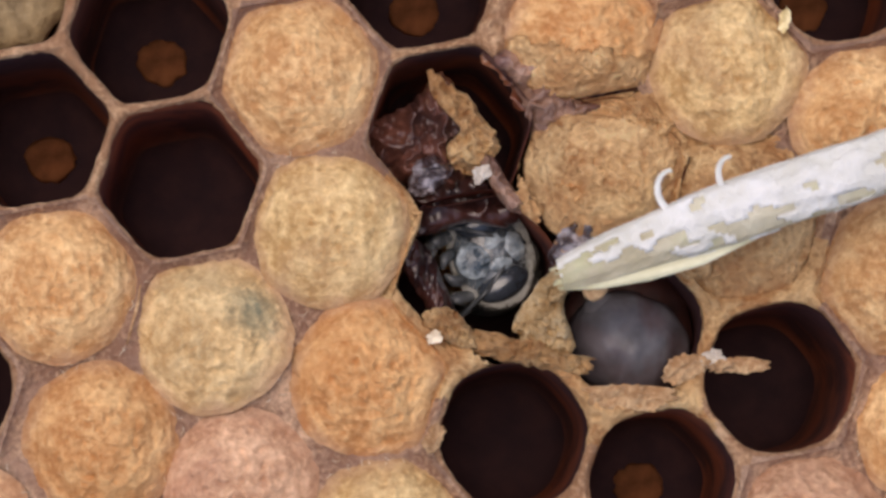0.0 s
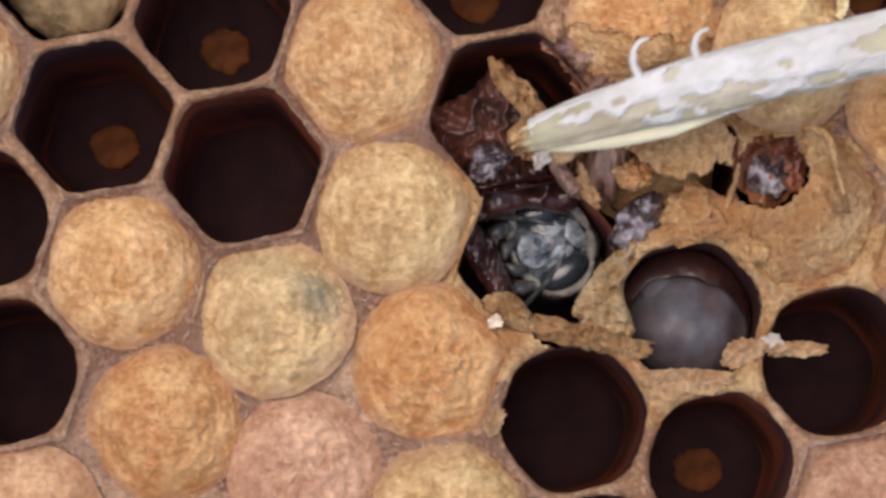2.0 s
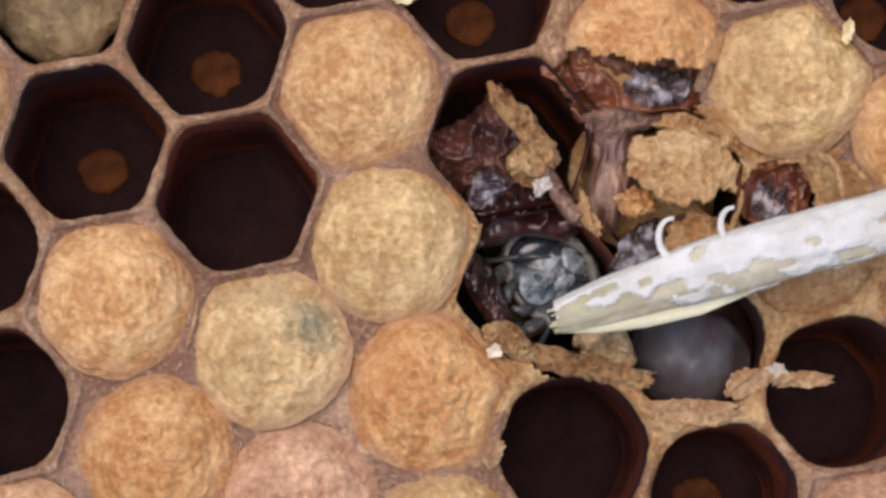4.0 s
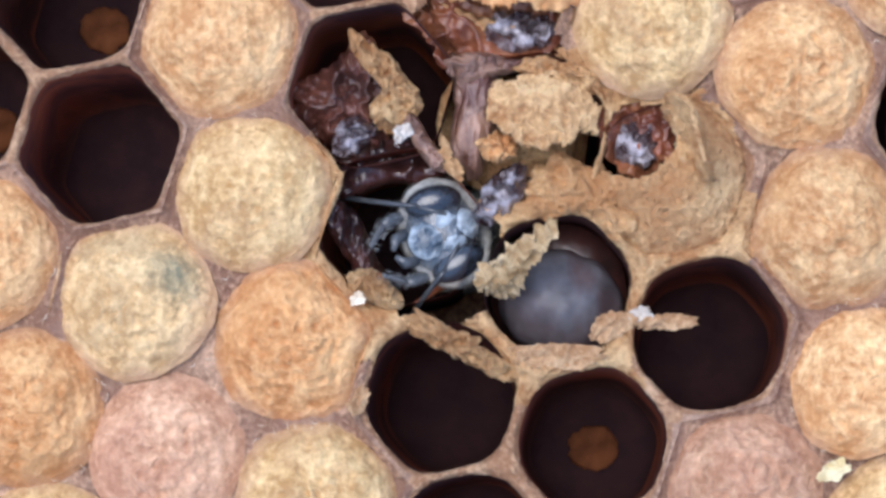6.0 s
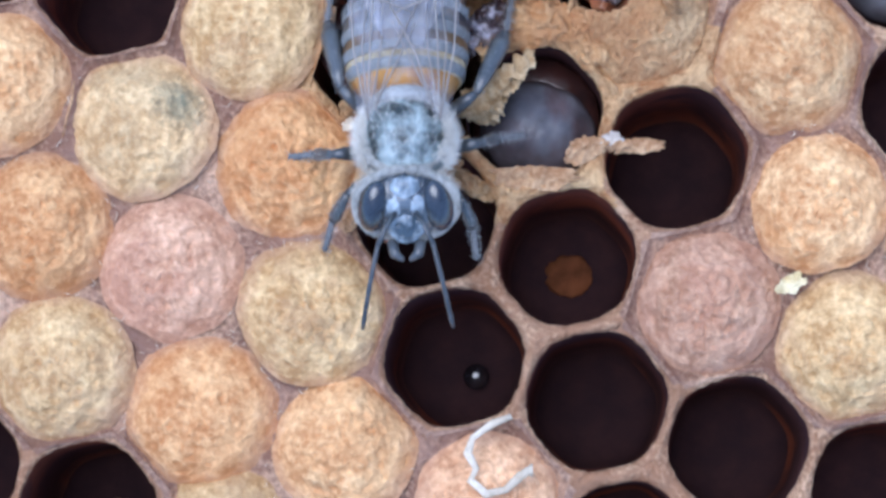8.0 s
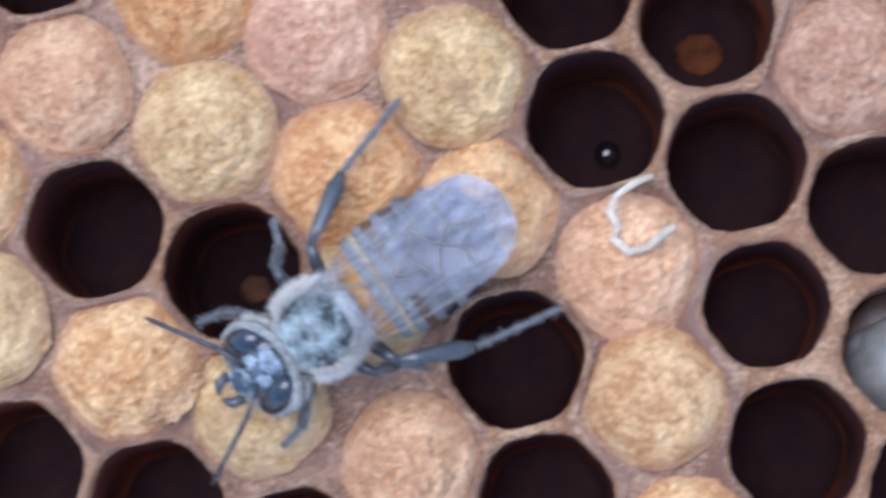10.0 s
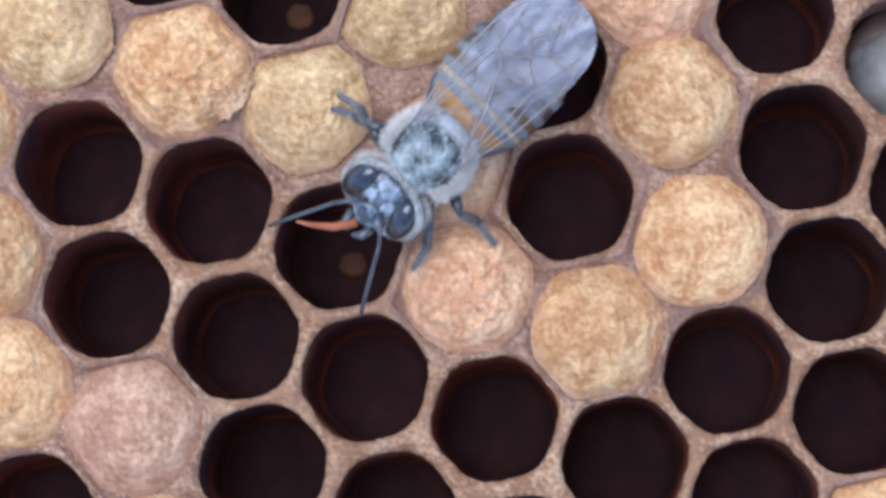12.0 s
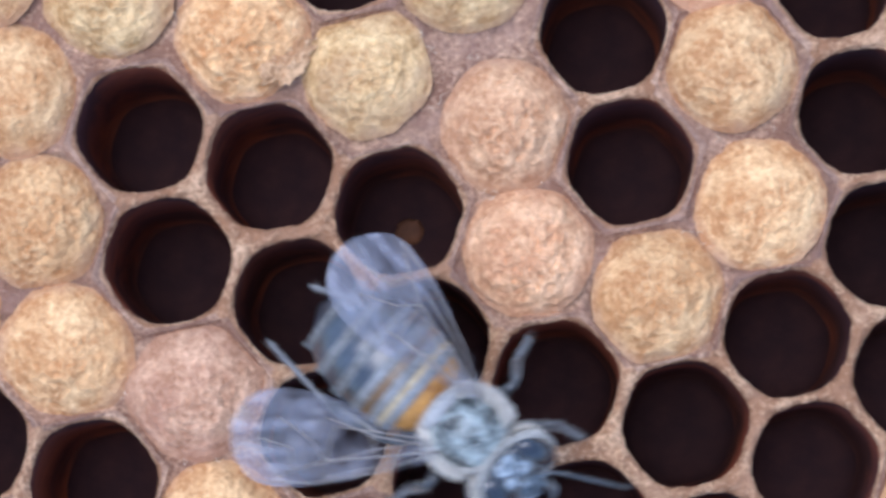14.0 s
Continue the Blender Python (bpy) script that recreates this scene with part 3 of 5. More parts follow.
CAP_LABELS = {"m": "domed tan papery cap with greenish mould stains", "c": "domed tan papery cap", "g": "domed olive-tan papery cap", "r": "domed orange-tan papery cap", "p": "domed peach-coloured papery cap", "v": "domed rose brown papery cap"}


def build_cap(cell, kind, hole=None, mat=None, label="", height=1.0):
    c = centre_of(cell) + Vector(SHIFT.get(cell, (0, 0)))
    ob = part("cell_cap", cap_geometry(cell, height, hole), mat or CAP_MATERIALS[kind], comb, label or CAP_LABELS[kind])
    ob.location = (c.x * MM, c.y * MM, 0)
    if hole:
        thick = ob.modifiers.new("thickness", "SOLIDIFY")
        thick.thickness = 0.16 * MM
        thick.offset = -1
    return ob


def build_midrib():
    """The thin wax sheet at the foot of the cells, with the broken border of the comb."""
    verts, faces = [], []
    steps = [(1, 0), (1, -1), (0, -1), (-1, 0), (-1, 1), (0, 1)]
    for cell in sorted(KIND):
        c = centre_of(cell)
        base = len(verts)
        verts.extend((c.x + q.x, c.y + q.y, -CELL_DEPTH - 0.4) for q in CORNERS)
        faces.append(tuple(range(base, base + 6)))
        for i, s in enumerate(steps):
            if (cell[0] + s[0], cell[1] + s[1]) not in KIND:
                a, e = CORNERS[i - 1], CORNERS[i]
                k = len(verts)
                verts.extend([(c.x + a.x, c.y + a.y, -0.05), (c.x + e.x, c.y + e.y, -0.05),
                              (c.x + e.x, c.y + e.y, -CELL_DEPTH - 0.4), (c.x + a.x, c.y + a.y, -CELL_DEPTH - 0.4)])
                faces.append((k, k + 1, k + 2, k + 3))
    return part("midrib", (verts, faces), wax, comb, "thin brown wax sheet at the foot of the cells", smooth=False)


build_midrib()
build_face()
for cell_, kind_ in sorted(KIND.items()):
    if is_open(kind_):
        build_cell(cell_, kind_)
    else:
        build_cap(cell_, kind_)

# ---- the torn cells ----
def kept(cell, edge, rough, seed, grow=0.0):
    """Ragged patch of a cap that is left on the comb; edge is in places of the comb and above zero on the patch."""
    c = centre_of(cell)
    inside = ragged(lambda x, y: edge(x, y) + grow, rough, 1.5, seed)
    return lambda x, y: inside(x + c.x, y + c.y)


def top_edge(x, y):
    return 0.9 * (y - 6.75) + 0.10 * (x - 4.3)


patch_top, near_top = (kept((3, -2), top_edge, 0.3, 3.0, g) for g in (0, -0.22))
patch_mid, near_mid = (kept((3, -1), oval(6.0, 3.2, 1.95, 1.3), 0.3, 8.0, g) for g in (0, -0.22))
patch_hole, near_hole = (kept((4, -1), oval(8.95, 2.35, 1.4, 1.4), 0.2, 1.0, g) for g in (0, 0.22))
build_cap((3, -2), "r", lambda x, y: not patch_top(x, y), label="torn orange cap with its lower part gone")
build_cap((3, -1), "c", lambda x, y: not patch_mid(x, y), torn_wax, label="ragged tan remnant of a cap")
build_cap((4, -1), "r", patch_hole, torn_wax, label="orange cap with a hole pulled in it")


def cap_piece(cell, kind, gone, origin, label):
    """A loose piece of a cap, turned about origin (in places of the comb)."""
    c = centre_of(cell) + Vector(SHIFT.get(cell, (0, 0)))
    verts, faces = cap_geometry(cell, 1.0, gone)
    used = sorted({k for f in faces for k in f})
    index = {k: i for i, k in enumerate(used)}
    shell = [(verts[k][0] + c.x - origin[0], verts[k][1] + c.y - origin[1], verts[k][2] - origin[2]) for k in used]
    ob = part("wax_piece", (shell, [tuple(index[k] for k in f) for f in faces]), torn_wax)
    thick = ob.modifiers.new("thickness", "SOLIDIFY")
    thick.thickness = 0.16 * MM
    thick.offset = -1
    ob.location = Vector(origin) * MM
    return tagged(ob, label=label, category="wax scrap", group="loose pieces of torn caps")


piece_mid = cap_piece((3, -1), "c", near_mid, (4.6, 2.2, 0.2), "tan piece of torn cap lying beside its cell")
piece_top = cap_piece((3, -2), "r", near_top, (4.6, 5.7, 0.2), "orange piece of torn cap fallen into its cell")
piece_flap = cap_piece((4, -1), "r", lambda x, y: not near_hole(x, y), (10.3, 2.3, 0.55), "orange flap of cap folded back from a hole")


# ---- grubs ----
def grub(cell, depth, turn, size, at, words, mat, arc=300, coil=0.64):
    """A fat grub curled up in its cell."""
    c = centre_of(cell) + Vector(SHIFT.get(cell, (0, 0))) * 0.8
    pts, rad = [], []
    steps = 66
    for i in range(steps + 1):
        f = i / steps
        a = radians(arc) * f
        major = coil * size
        pts.append((major * math.cos(a), major * math.sin(a), 0.5 * f))
        body = math.sin(math.pi * min(1, 0.1 + f * 0.85)) ** 0.35
        rad.append(size * 1.26 * body)
    ob = new("bee_larva")
    last = steps * 5 // 6
    part("body", tube(pts[:last + 1], rad[:last] + [rad[last] * 0.98], 36), mat, ob)
    part("head", tube(pts[last - 1:], rad[last - 1:], 36), mat, ob)
    ob.matrix_world = pose((c.x + at[0]) * MM, (c.y + at[1]) * MM, -depth * MM, 10, 0, turn)
    return tagged(ob, label=words, category="larva", group="grubs in the comb")


def fat_grub(cell, depth, at, words, mat, size=1.0, turn=12):
    """A full-grown grub that fills its cell from wall to wall, its back up."""
    c = centre_of(cell) + Vector(SHIFT.get(cell, (0, 0))) * 0.8
    ob = new("bee_larva")
    part("body", blob((0, 0, 0), (2.28 * size, 2.02 * size, 2.1 * size), 72, 44, shape=lambda u: 1 + 0.010 * math.cos(u.x * 13) - 0.05 * math.exp(-((u.x + 0.12 - 0.25 * u.y) / 0.16) ** 2) + 0.03 * noise.noise(u * 2.0)), mat, ob)
    part("head", blob((-1.15 * size, 0.95 * size, 0.55 * size), (0.8, 0.7, 0.6), 28, 18), mat, ob)
    ob.matrix_world = pose((c.x + at[0]) * MM, (c.y + at[1]) * MM, -depth * MM, 0, 0, turn)
    return tagged(ob, label=words, category="larva", group="grubs in the comb")


def food_bed(cell, depth, mat, words):
    """Brood food and cast skins that fill a cell behind its grub."""
    c = centre_of(cell) + Vector(SHIFT.get(cell, (0, 0))) * 0.8 + LEAN * (depth / CELL_DEPTH)
    wide = MOUTH.get(cell, USUAL) * 0.99
    bed = part("brood_food", blob((0, 0, 0), (wide, wide, 0.5), 56, 22, shape=lambda u: 1 + 0.05 * noise.noise(u * 3.0)), mat)
    bed.location = (c.x * MM, c.y * MM, -depth * MM)
    return tagged(bed, label=words, category="brood food")


food_bed((4, 3), 3.3, bed_brown, "brown wet brood food behind a white larva")
food_bed((3, 0), 3.4, dark_skin, "dark brown wet cast skin behind a grey larva")
fat_grub((3, 0), 2.75, (0.1, -0.62), "glossy translucent grey larva lying in its opened cell", larva_grey, 0.93, -14)
fat_grub((4, 3), 3.6, (0.08, -0.7), "fat glossy white larva filling an open cell", larva_skin)
grub((6, -2), 3.6, 40, 1.05, (0, -0.3), "dull grey larva deep in an open cell", larva_grey, 310)


# ---- flakes of torn wax ----
def flake(name, x, y, z, size, turn, mat, label, curl=0.25, seed=0, ratio=0.6):
    """A ragged, curled scrap."""
    seg, rings = 56, 10
    verts, faces = [], []
    for layer in (0, 1):
        for i in range(rings + 1):
            for j in range(seg):
                th = 2 * math.pi * j / seg
                r = (i / rings) * size * (1 + 0.30 * fbm(math.cos(th) + seed, math.sin(th), seed * 1.7, 1.3, 3) + 0.20 * fbm(math.cos(th) + seed, math.sin(th), seed * 2.1, 4.0, 5))
                px, py = r * math.cos(th), r * math.sin(th) * ratio
                pz = curl * (px * px - py * py) / size + 0.22 * fbm(px + seed, py, seed, 1.3, 4) + 0.09 * fbm(px + seed, py + layer * 3, seed, 4.0, 3) - layer * (0.07 + 0.22 * (1 - i / rings))
                verts.append((px, py, pz))
    per = (rings + 1) * seg
    for layer in (0, 1):
        for i in range(rings):
            for j in range(seg):
                a, b = layer * per + i * seg + j, layer * per + i * seg + (j + 1) % seg
                q = (a, a + seg, b + seg, b)
                faces.append(q if layer == 0 else q[::-1])
    for j in range(seg):
        a, b = rings * seg + j, rings * seg + (j + 1) % seg
        faces.append((a, per + a, per + b, b))
    ob = part(name, (verts, faces), mat)
    ob.matrix_world = pose(x * MM, y * MM, z * MM, *turn)
    return tagged(ob, label=label, category="cocoon" if name == "cocoon_scrap" else "wax scrap")


def sheet(name, border, z, mat, label, relief=0.3, freq=0.9, sink=0.5, slope=(0, 0), streak=(1, 1), seed=0, origin=None, parent=None, rag=0.16):
    """A crumpled skin or lump of wax inside a border (in places of the comb) whose edges dip into what lies round it."""
    seg, rings = 150, 36
    waxy = mat in (torn_wax, flake_wax, pale_flake)
    grit, crinkle = (0.20, 0.5) if waxy else (0.02, 0.14)
    cx, cy = sum(p[0] for p in border) / len(border), sum(p[1] for p in border) / len(border)
    ox, oy, oz = origin or (cx, cy, z)
    m = len(border)
    loop = []
    for j in range(seg):
        u = m * j / seg
        i, f = int(u), u - int(u)
        a, p, q, e = border[i - 1], border[i], border[(i + 1) % m], border[(i + 2) % m]
        loop.append(tuple(0.5 * (2 * p[k] + (q[k] - a[k]) * f + (2 * a[k] - 5 * p[k] + 4 * q[k] - e[k]) * f * f + (3 * p[k] - a[k] - 3 * q[k] + e[k]) * f ** 3) for k in (0, 1)))
    verts, faces = [], []
    for layer in (0, 1):
        for i in range(rings + 1):
            r = i / rings
            for x, y in loop:
                wide = 1 + rag * fbm(x + seed, y, 2.0, 1.1, 4) + 0.5 * rag * fbm(x, y + seed, 6.0, 4.0, 3)
                px, py = cx + (x - cx) * r * wide, cy + (y - cy) * r * wide
                sx, sy = px * streak[0] + seed, py * streak[1] + seed * 0.7
                pz = relief * (1.6 * (0.3 - abs(fbm(sx, sy, 1.0, freq, 3))) + crinkle * fbm(sx, sy, 5.0, freq * 2.8, 4)) + grit * fbm(px, py, seed, 3.2, 5)
                pz += z + slope[0] * (px - cx) + slope[1] * (py - cy) - sink * r ** 4 - layer * (0.06 + 0.15 * (1 - r))
                verts.append((px - ox, py - oy, pz - oz))
    per = (rings + 1) * seg
    for layer in (0, 1):
        for i in range(rings):
            for j in range(seg):
                a, b = layer * per + i * seg + j, layer * per + i * seg + (j + 1) % seg
                q = (a, a + seg, b + seg, b)
                faces.append(q if layer == 0 else q[::-1])
    for j in range(seg):
        a, b = rings * seg + j, rings * seg + (j + 1) % seg
        faces.append((a, per + a, per + b, b))
    ob = part(name, (verts, faces), mat, parent, label if parent else "")
    if not parent:
        ob.location = (ox * MM, oy * MM, oz * MM)
        tagged(ob, label=label, category="cocoon" if name == "cocoon_scrap" else "wax scrap")
    return ob


# the old cocoon skins in the cell beside the bee and the brown sheet that sinks into the bee's cell
sheet("cocoon_scrap", [(-0.2, 5.9), (0.5, 5.2), (1.1, 4.2), (1.0, 3.0), (0.3, 2.1), (-0.7, 1.9), (-1.4, 2.4), (-2.4, 3.0), (-2.5, 4.2), (-1.2, 4.9)], -1.0, cocoon,
      "crumpled dark brown cocoon skin in an opened cell", 0.6, 1.0, 0.7, (0.12, 0.05), seed=2)
sheet("wax_flake", [(-0.3, 5.9), (0.8, 5.15), (1.65, 4.2), (2.0, 3.4), (1.5, 2.9), (0.9, 2.4), (0.3, 2.8), (0.1, 3.4), (0.6, 4.0), (0.4, 4.6), (-0.3, 5.1)], -0.35, torn_wax,
      "ragged tan flake of wax over an opened cell", 0.38, 1.60, 0.5, (-0.1, 0.0), seed=7)
sheet("cocoon_scrap", [(-1.4, 0.5), (-1.2, 1.5), (-0.6, 2.3), (0.6, 2.5), (1.6, 2.2), (2.5, 1.5), (2.3, 0.7), (0.8, 0.9), (-0.3, 0.5)], -1.3, dark_skin,
      "brown glossy cocoon sheet between two broken cells", 0.4, 0.6, 0.5, (0, 0.15), seed=9)
sheet("cocoon_scrap", [(-1.2, 2.0), (-0.9, 2.9), (-0.1, 3.2), (0.4, 2.9), (0.1, 2.2), (-0.6, 1.7)], -0.45, glint_silk,
      "greyish silky cocoon shred on a broken wall", 0.35, 1.1, 0.6, (0, 0), (0.6, 1.8), 12)
sheet("wax_flake", [(1.3, 3.0), (1.8, 3.0), (2.2, 2.3), (2.8, 1.5), (2.5, 1.2), (1.9, 1.7)], -0.1, streaked,
      "thin greyish tan strip on the edge of the bee's cell", 0.25, 1.4, 0.4, seed=27)
flake("wax_flake", 1.3, 2.5, 0.1, 0.36, (30, 20, 30), white_wax, "small white wax chip on a broken wall", 0.2, 31, 0.7)
sheet("cocoon_scrap", [(-1.5, 0.0), (-0.9, 0.5), (-0.2, -0.4), (0.3, -1.6), (0.8, -2.9), (0.2, -2.8), (-0.7, -1.6)], -1.2, dark_skin,
      "folded dark cocoon skin on the wall of the bee's cell", 0.5, 0.8, 0.5, (-0.5, 0), (1.6, 0.7), 33)
# inside the torn caps
sheet("cocoon_scrap", [(1.6, 6.6), (2.4, 7.2), (4.2, 7.2), (6.8, 7.2), (6.9, 6.0), (6.5, 4.7), (4.8, 4.6), (3.0, 4.5), (2.2, 5.5)], -0.95, cavity_skin,
      "reddish brown cocoon skin in a torn cell", 0.5, 0.7, 0.2, (0, 0), seed=43)
sheet("cocoon_scrap", [(4.1, 6.2), (5.1, 6.6), (6.3, 6.3), (6.5, 5.5), (5.4, 5.1), (4.3, 5.3)], -0.45, glint_silk,
      "wrinkled cocoon with painted silvery glints in a torn cell", 0.5, 1.1, 0.6, seed=41)
sheet("wax_flake", [(2.6, 4.9), (3.6, 5.2), (4.8, 5.0), (5.6, 4.8), (4.8, 4.4), (3.4, 4.2)], -0.05, streaked,
      "crumbled greyish brown edge under a torn cap", 0.4, 1.1, 0.5, seed=45)
sheet("cocoon_scrap", [(7.7, 2.6), (8.2, 3.6), (9.4, 3.7), (10.3, 2.9), (10.2, 1.6), (9.2, 1.0), (8.2, 1.4)], -0.6, cavity_skin,
      "reddish brown cocoon under a torn cap", 0.4, 0.9, 0.1, seed=53)
sheet("cocoon_scrap", [(8.3, 1.7), (8.6, 2.6), (9.4, 2.8), (9.9, 2.2), (9.6, 1.4), (8.9, 1.2)], -0.35, glint_silk,
      "shiny wrinkled cocoon under a torn cap", 0.4, 1.2, 0.5, seed=47)
sheet("cocoon_scrap", [(3.6, -0.3), (3.9, 0.6), (4.5, 1.3), (5.4, 1.4), (5.4, 0.6), (4.9, -0.2), (4.2, -0.6)], 0.12, glint_silk,
      "shiny purple-grey cocoon shred beside the bee's cell", 0.45, 1.0, 0.5, seed=59)
sheet("cocoon_scrap", [(2.9, 5.0), (3.9, 5.0), (4.5, 4.3), (4.4, 3.2), (4.4, 2.1), (3.7, 1.0), (2.7, 1.4), (3.0, 3.3)], -0.25, streaked,
      "streaked brown cocoon wall beside a torn cap", 0.16, 0.9, 0.7, (0.05, 0), (1.9, 0.5), 61)
sheet("wax_flake", [(3.8, 2.15), (4.2, 2.5), (4.9, 2.3), (5.1, 1.7), (4.5, 1.35), (4.0, 1.5)], 0.55, CAP_MATERIALS["r"], "small orange chunk of wax beside a torn cap", 0.5, 1.6, 0.7, seed=67, rag=0.4)
sheet("wax_flake", [(4.9, 4.6), (5.7, 5.0), (6.8, 4.8), (7.8, 4.3), (7.7, 3.7), (6.6, 4.1), (5.6, 4.3)], 0.25, torn_wax, "rough orange ridge of wax between torn caps", 0.33, 1.92, 0.5, seed=69)
sheet("wax_sheet", [(5.5, 1.1), (6.2, 1.8), (7.4, 1.3), (9.0, 0.7), (11.4, 0.5), (11.7, -0.5), (10.3, -1.0), (8.4, -1.3), (7.6, -0.5), (6.5, -0.3), (5.8, -0.5), (5.4, 0.2)], 0.25, torn_wax,
      "rough orange brown wax over a grub's cell", 0.33, 1.60, 0.5, seed=151)
sheet("wax_flake", [(-0.6, -2.2), (0.2, -2.0), (0.9, -2.6), (1.3, -3.2), (0.5, -3.3), (-0.3, -2.9)], 0.2, torn_wax, "crumbled orange wax at the rim of the bee's cell", 0.33, 2.08, 0.5, seed=71)
# round the grub's cell
flake("wax_flake", 8.1, -4.05, 0.1, 0.8, (10, 0, 25), flake_wax, "knobbly tan wax on the rim of a grub's cell", 0.2, 73, 0.6)
flake("wax_flake", 9.9, -3.95, 0.3, 0.95, (15, -8, 6), flake_wax, "ragged tan wax sliver over an open cell", 0.15, 79, 0.32)
flake("wax_flake", 9.1, -3.65, 0.15, 0.42, (0, 0, 20), white_wax, "whitish wax chip on a cell rim", 0.2, 83, 0.7)
flake("wax_flake", 6.2, -4.95, 0.1, 1.5, (0, 0, -4), flake_wax, "ragged tan wax on the rim of a grub's cell", 0.1, 89, 0.3)
flake("wax_flake", -0.3, -2.95, 0.3, 0.3, (0, 0, 20), thread_wax, "tiny white chip of wax on a cap's edge", 0.2, 97, 0.7)
flake("wax_flake", -0.35, -6.4, 0.3, 0.5, (0, 20, 60), flake_wax, "small yellow wax spur on a cell rim", 0.3, 101, 0.6)
flake("wax_flake", -3.3, 8.9, 0.3, 0.42, (0, 0, 20), yellow_wax, "small yellow wax bead on a cell rim", 0.3, 103, 0.8)
flake("wax_flake", 11.5, 7.7, 0.3, 0.4, (0, 0, 80), yellow_wax, "small yellow wax bead on a cell rim", 0.3, 107, 0.5)
flake("wax_flake", 15.4, -8.92, 0.5, 0.55, (0, 0, 25), yellow_wax, "yellow crumb of wax between two caps", 0.3, 109, 0.6)
flake("wax_flake", -12.1, -21.2, 0.55, 1.25, (8, 14, 40), flake_wax, "lifted papery flap on the edge of a cap", 0.2, 127, 0.6)
ridge_ = part("wax_ridge", tube([(-10.15, -1.2, 0.1), (-10.25, -1.9, 0.15), (-10.45, -2.6, 0.12), (-10.6, -3.2, 0.0)], [0.03, 0.06, 0.05, 0.03], 8), flake_wax)
tagged(ridge_, label="thin pale wax ridge between two caps", category="wax ridge")
# pieces that the stick breaks loose
piece_bridge = sheet("wax_flake", [(2.5, -2.2), (3.4, -1.0), (4.4, -0.2), (4.8, -0.6), (4.1, -1.8), (4.5, -3.4), (3.4, -3.4), (2.4, -2.9)], 0.1, pale_flake,
                     "ragged yellow tan wax flake broken from a cell wall", 0.33, 1.76, 0.5, seed=131, origin=(3.75, -2.0, 0.0), rag=0.09)
piece_strip = sheet("wax_flake", [(0.9, -3.0), (2.2, -2.9), (3.6, -3.2), (4.8, -3.7), (4.6, -4.3), (3.2, -4.0), (1.8, -3.7), (1.0, -3.5)], 0.1, torn_wax,
                    "long ragged strip of tan wax broken from a cell rim", 0.33, 1.76, 0.5, seed=137, origin=(2.6, -3.55, 0.0), rag=0.34)
sheet("cocoon_lining", [(1.5, 6.5), (2.6, 6.8), (3.8, 6.5), (4.3, 5.5), (3.7, 4.6), (2.9, 4.8), (2.2, 5.7)], 0.05, streaked,
      "brown crumpled cocoon hanging under the piece", 0.45, 0.9, 0.5, seed=139, origin=(4.6, 5.7, 0.2), parent=piece_top)

# the whitish thread stuck to a cap
THREAD = [(5.34, -13.47), (4.7, -13.7), (3.95, -14.2), (3.75, -14.75), (4.05, -15.3), (3.85, -15.7), (4.4, -16.2), (5.1, -16.05), (5.6, -15.6), (6.05, -15.3), (6.0, -15.6)]
thread = part("wax_thread", tube([(x, y, 1.02 - 0.09 * math.hypot(x - 4.4, y + 16.5) ** 1.6 + 0.3) for x, y in THREAD], [0.10, 0.15, 0.11, 0.17, 0.12, 0.15, 0.17, 0.13, 0.17, 0.16, 0.08], 10, 0.5), thread_wax)
tagged(thread, label="curved whitish wax thread lying on a cap", category="wax thread")
def build_lint():
    """Short pale fibres caught in the valleys of the comb."""
    rnd = random.Random(77)
    cells = [cell for cell in sorted(KIND) if abs(centre_of(cell).x) < 17 and -41 < centre_of(cell).y < 10]
    geos = []
    for _ in range(700):
        cell = rnd.choice(cells)
        c, o = centre_of(cell), rnd.choice(OUTLINE)
        p = Vector((c.x + o.x + rnd.uniform(-0.25, 0.25), c.y + o.y + rnd.uniform(-0.25, 0.25), 0))
        p.z = face_height(p.x, p.y) - 0.25 * max(0.0, 2 * capped_share(cell, p.x, p.y) - 1)
        if capped_share(cell, p.x, p.y) < 0.93:
            continue
        a, size = rnd.uniform(0, 6.3), rnd.uniform(0.12, 0.34)
        d = Vector((math.cos(a), math.sin(a), rnd.uniform(0.1, 0.6))) * size
        bend = Vector((-d.y, d.x, 0.1)) * rnd.uniform(-0.5, 0.5)
        geos.append(tube([p, p + d * 0.5 + bend, p + d], [0.014, 0.017, 0.008], 5))
    lint = part("lint", joined(*geos), thread_wax)
    tagged(lint, label="short pale fibres caught between the cells", category="lint", kind="stuff")


build_lint()
# a wet drop on one cell's floor
c_ = centre_of((2, 2)) + LEAN
drop = part("food_drop", blob((0, 0, 0), (0.5, 0.5, 0.22), 24, 14), wet)
drop.location = ((c_.x + 0.5) * MM, (c_.y - 0.3) * MM, -(CELL_DEPTH - 0.5) * MM)
tagged(drop, label="wet glistening drop on a dark cell floor", category="drop")

